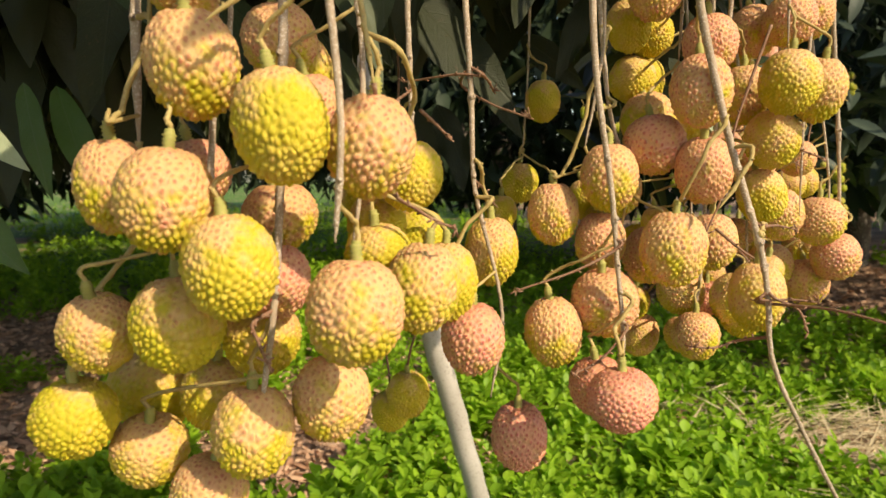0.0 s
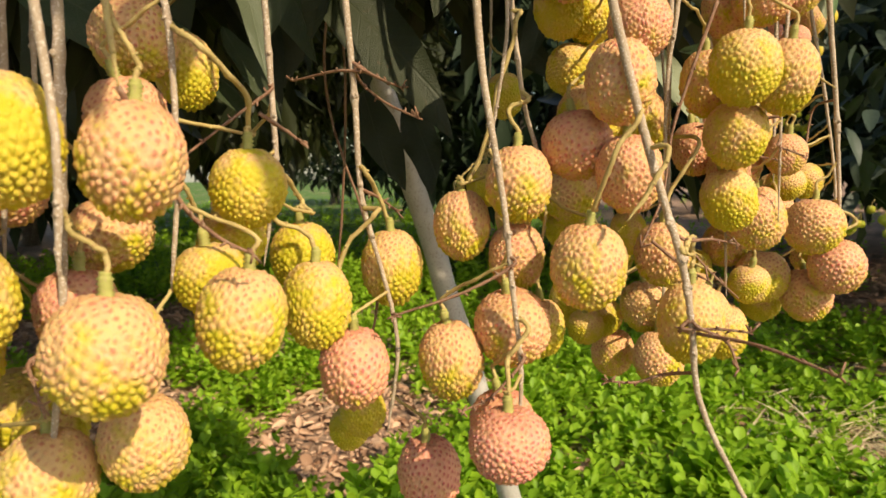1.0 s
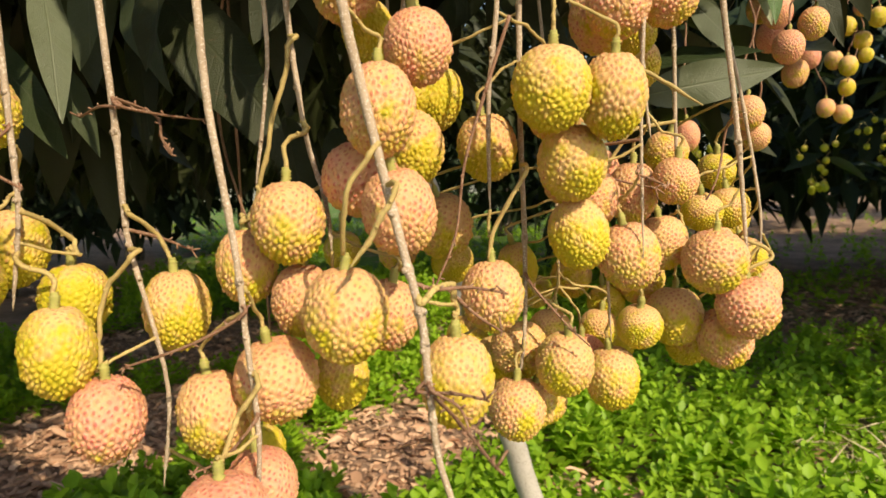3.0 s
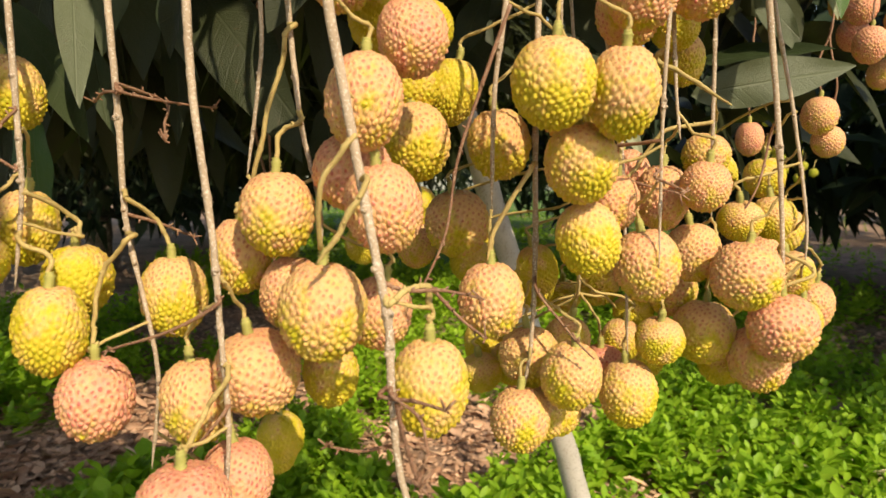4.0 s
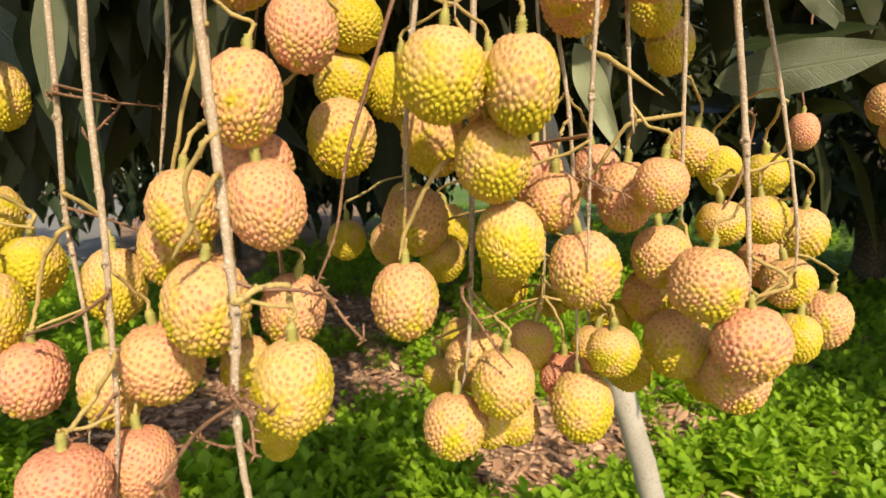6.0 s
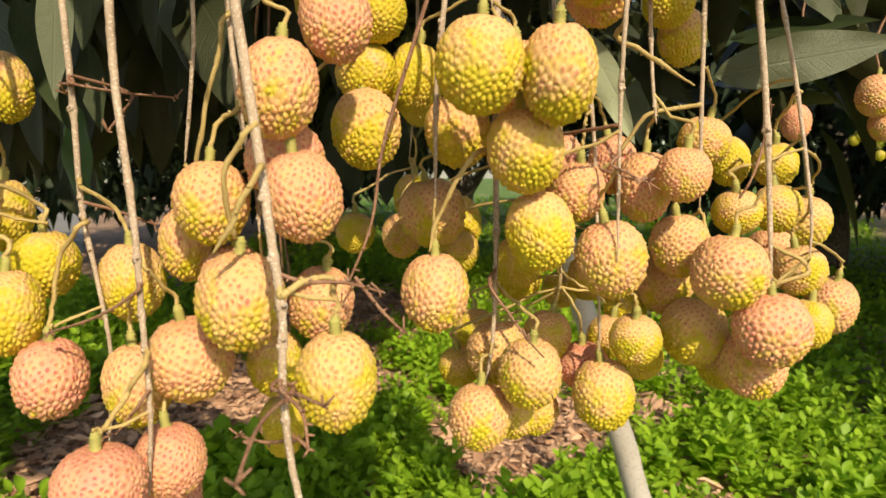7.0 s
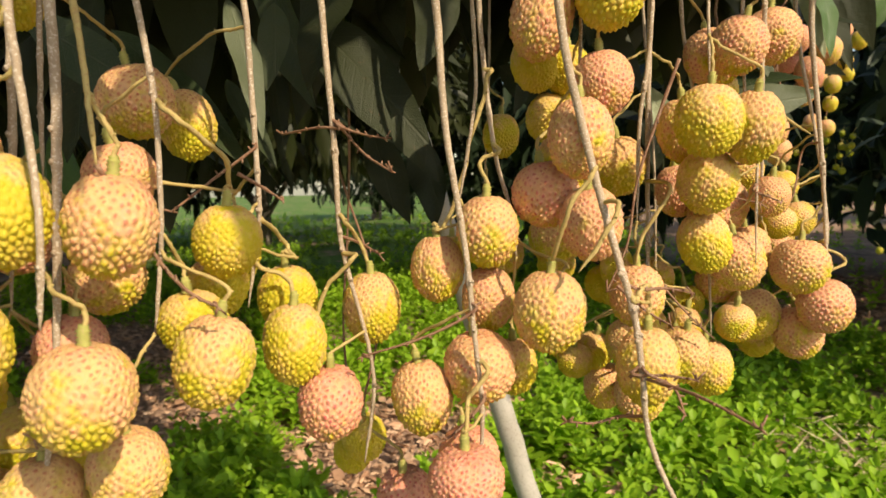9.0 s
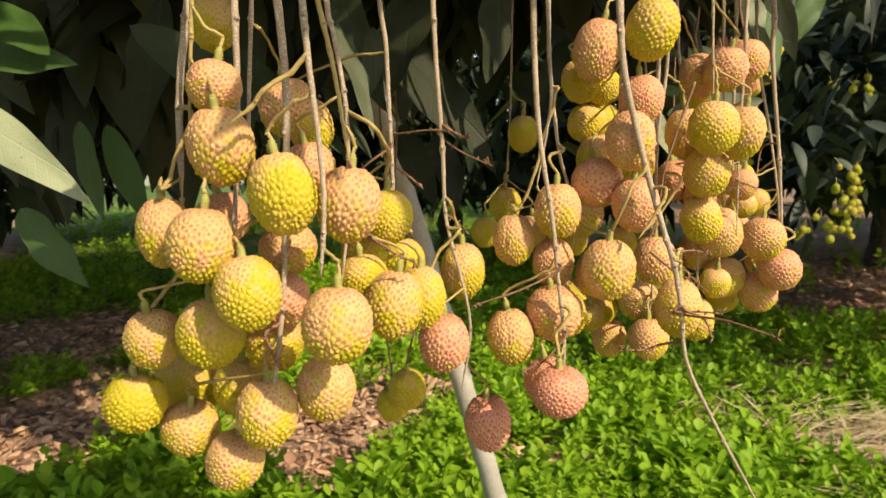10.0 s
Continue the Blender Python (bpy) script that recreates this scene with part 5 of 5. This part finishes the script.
side_twig(b_S1, [(0.1477, 0.3120, 1.0609), (0.1388, 0.3100, 1.0455), (0.1301, 0.3080, 1.0339)], 0.0011, 0.0010, free=True)
side_twig(b_S8, [(0.1811, 0.4000, 1.0668), (0.1671, 0.3980, 1.0416), (0.1633, 0.3960, 1.0265)], 0.0011, 0.0010, free=True)
side_twig(b_S3, [(0.0270, 0.3300, 1.0378), (0.0131, 0.3280, 1.0230), (0.0081, 0.3260, 1.0047), (0.0143, 0.3193, 0.9930)], 0.0011, 0.0010)
side_twig(b_A1, [(-0.0957, 0.2350, 1.1032), (-0.1060, 0.2330, 1.0784), (-0.1029, 0.2181, 1.0695)], 0.0011, 0.0010)
side_twig(b_A4, [(-0.0301, 0.2000, 1.1236), (-0.0478, 0.1980, 1.1092), (-0.0632, 0.1960, 1.0953)], 0.0011, 0.0010, free=True)
side_twig(b_A1, [(-0.1131, 0.2500, 1.0302), (-0.1303, 0.2480, 1.0060), (-0.1328, 0.2375, 0.9814)], 0.0011, 0.0010)
bare_twig(b_S1, [(0.1526, 0.3100, 0.9906), (0.1665, 0.3080, 0.9909), (0.1770, 0.3060, 0.9900)], 0.0009, 0.0005)
bare_twig(b_R1, [(0.1504, 0.3600, 1.0200), (0.1646, 0.3580, 1.0078), (0.1750, 0.3560, 1.0017)], 0.0009, 0.0005)
side_twig(b_S6, [(0.0902, 0.3570, 1.1230), (0.0836, 0.3550, 1.1018), (0.0757, 0.3530, 1.0744), (0.0651, 0.3543, 1.0492)], 0.0011, 0.0010)
side_twig(b_S6, [(0.0936, 0.3580, 1.0869), (0.0850, 0.3560, 1.0813), (0.0894, 0.3461, 1.0710)], 0.0011, 0.0010)
bare_twig(b_R3, [(0.2871, 0.5200, 1.0888), (0.2813, 0.5180, 1.0590), (0.2697, 0.5160, 1.0366)], 0.0009, 0.0005)
side_twig(b_R2, [(0.2332, 0.5000, 1.0885), (0.2173, 0.4980, 1.0676), (0.2017, 0.4960, 1.0560)], 0.0011, 0.0010, free=True)
bare_twig(b_S8, [(0.1811, 0.4200, 1.0099), (0.1915, 0.4180, 0.9981), (0.2011, 0.4160, 0.9879)], 0.0009, 0.0005)
bare_twig(b_R1, [(0.1931, 0.4600, 1.0755), (0.2194, 0.4580, 1.0620), (0.2421, 0.4560, 1.0557)], 0.0009, 0.0005)
bare_twig(b_R1, [(0.2316, 0.4300, 1.0636), (0.2376, 0.4280, 1.0607), (0.2451, 0.4260, 1.0570)], 0.0009, 0.0005)
bare_twig(b_S2, [(0.0891, 0.3090, 0.9768), (0.0764, 0.3070, 0.9627), (0.0643, 0.3050, 0.9570)], 0.0009, 0.0005)
bare_twig(b_S1, [(0.1582, 0.3080, 0.9916), (0.1683, 0.3060, 0.9864), (0.1722, 0.3040, 0.9761)], 0.0009, 0.0005)
bare_twig(b_A3, [(-0.0640, 0.2300, 0.9997), (-0.0615, 0.2280, 0.9933), (-0.0585, 0.2260, 0.9870)], 0.0009, 0.0005)
side_twig(b_S1, [(0.1359, 0.3200, 1.0735), (0.1259, 0.3180, 1.0573), (0.1196, 0.3284, 1.0368)], 0.0011, 0.0010)
side_twig(b_S2, [(0.0913, 0.3090, 0.9906), (0.0840, 0.3070, 0.9798), (0.0835, 0.2963, 0.9681)], 0.0011, 0.0010)
bare_twig(b_S1, [(0.1550, 0.3170, 0.9880), (0.1720, 0.2840, 0.9910), (0.1880, 0.2590, 0.9880)], 0.0010, 0.0005)
fruit((0.3926, 0.8589, 1.2266), 0.0145, 0.0167, 0.8, (0.05, -0.05), None, (0.3929, 0.8743, 1.2766))
fruit((0.4280, 0.8646, 1.2133), 0.0145, 0.0167, 0.55, (0.19, -0.03), None, (0.4261, 0.8701, 1.2633))
fruit((0.3961, 0.9058, 1.2105), 0.0145, 0.0167, 0.95, (-0.09, -0.03), None, (0.3936, 0.9158, 1.2605))
fruit((0.3954, 0.8264, 1.1850), 0.0145, 0.0167, 0.75, (0.01, 0.07), None, (0.4042, 0.8322, 1.2600))
fruit((0.4370, 0.9654, 1.1776), 0.0145, 0.0167, 0.6, (-0.10, -0.17), None, (0.4087, 0.9756, 1.2600))
fruit((0.6205, 1.3747, 1.3048), 0.0139, 0.0160, 0.2, (-0.04, -0.11), None, (0.6233, 1.3817, 1.3548))
fruit((0.6598, 1.3527, 1.3110), 0.0145, 0.0167, 0.1, (0.14, 0.07), None, (0.6601, 1.3522, 1.3610))
fruit((0.6466, 1.3804, 1.2798), 0.0139, 0.0160, 0.2, (-0.02, -0.09), None, (0.6473, 1.3882, 1.3292))
fruit((0.5981, 1.3643, 1.2484), 0.0139, 0.0160, 0.5, (-0.02, -0.08), None, (0.6040, 1.3701, 1.2984))
fruit((0.6111, 1.3347, 1.2331), 0.0145, 0.0167, 0.35, (0.07, 0.05), None, (0.6134, 1.3098, 1.2831))
fruit((0.6503, 1.3743, 1.2541), 0.0109, 0.0126, 0.05, (-0.10, 0.08), None, (0.6344, 1.3762, 1.3043))
fruit((0.6187, 1.3636, 1.2013), 0.0129, 0.0148, 0.2, (0.07, 0.12), None, (0.5984, 1.3544, 1.2600))
fruit((0.5841, 1.3531, 1.1680), 0.0139, 0.0160, 0.6, (0.03, -0.06), None, (0.5625, 1.3481, 1.2600))
fruit((0.6112, 1.3574, 1.1571), 0.0139, 0.0160, 0.5, (0.04, -0.10), None, (0.6271, 1.3455, 1.2600))
fruit((0.3903, 0.9258, 1.2471), 0.0145, 0.0167, 0.6, (-0.04, -0.17), None, (0.4044, 0.9256, 1.2971))
fruit((0.6463, 1.3831, 1.3354), 0.0129, 0.0148, 0.7, (0.08, 0.11), None, (0.6631, 1.3906, 1.3854))
fruit((0.4639, 1.0146, 1.2046), 0.0145, 0.0167, 0.9, (-0.08, -0.08), None, (0.4673, 1.0083, 1.2600))
far_cluster(1.350, 2.302, 0.985, 0.09, 0.03, 24, 1)
far_cluster(1.310, 2.285, 0.856, 0.07, 0.035, 14, 2)
far_cluster(1.278, 2.483, 0.807, 0.04, 0.03, 7, 3)
far_cluster(0.483, 2.102, 1.180, 0.07, 0.03, 12, 4)
far_cluster(0.507, 2.102, 1.093, 0.04, 0.04, 7, 5)
far_cluster(1.016, 2.919, 1.083, 0.1, 0.05, 14, 6)
far_cluster(1.281, 2.984, 1.184, 0.1, 0.06, 14, 7)
far_cluster(1.474, 2.458, 1.357, 0.06, 0.05, 8, 8)
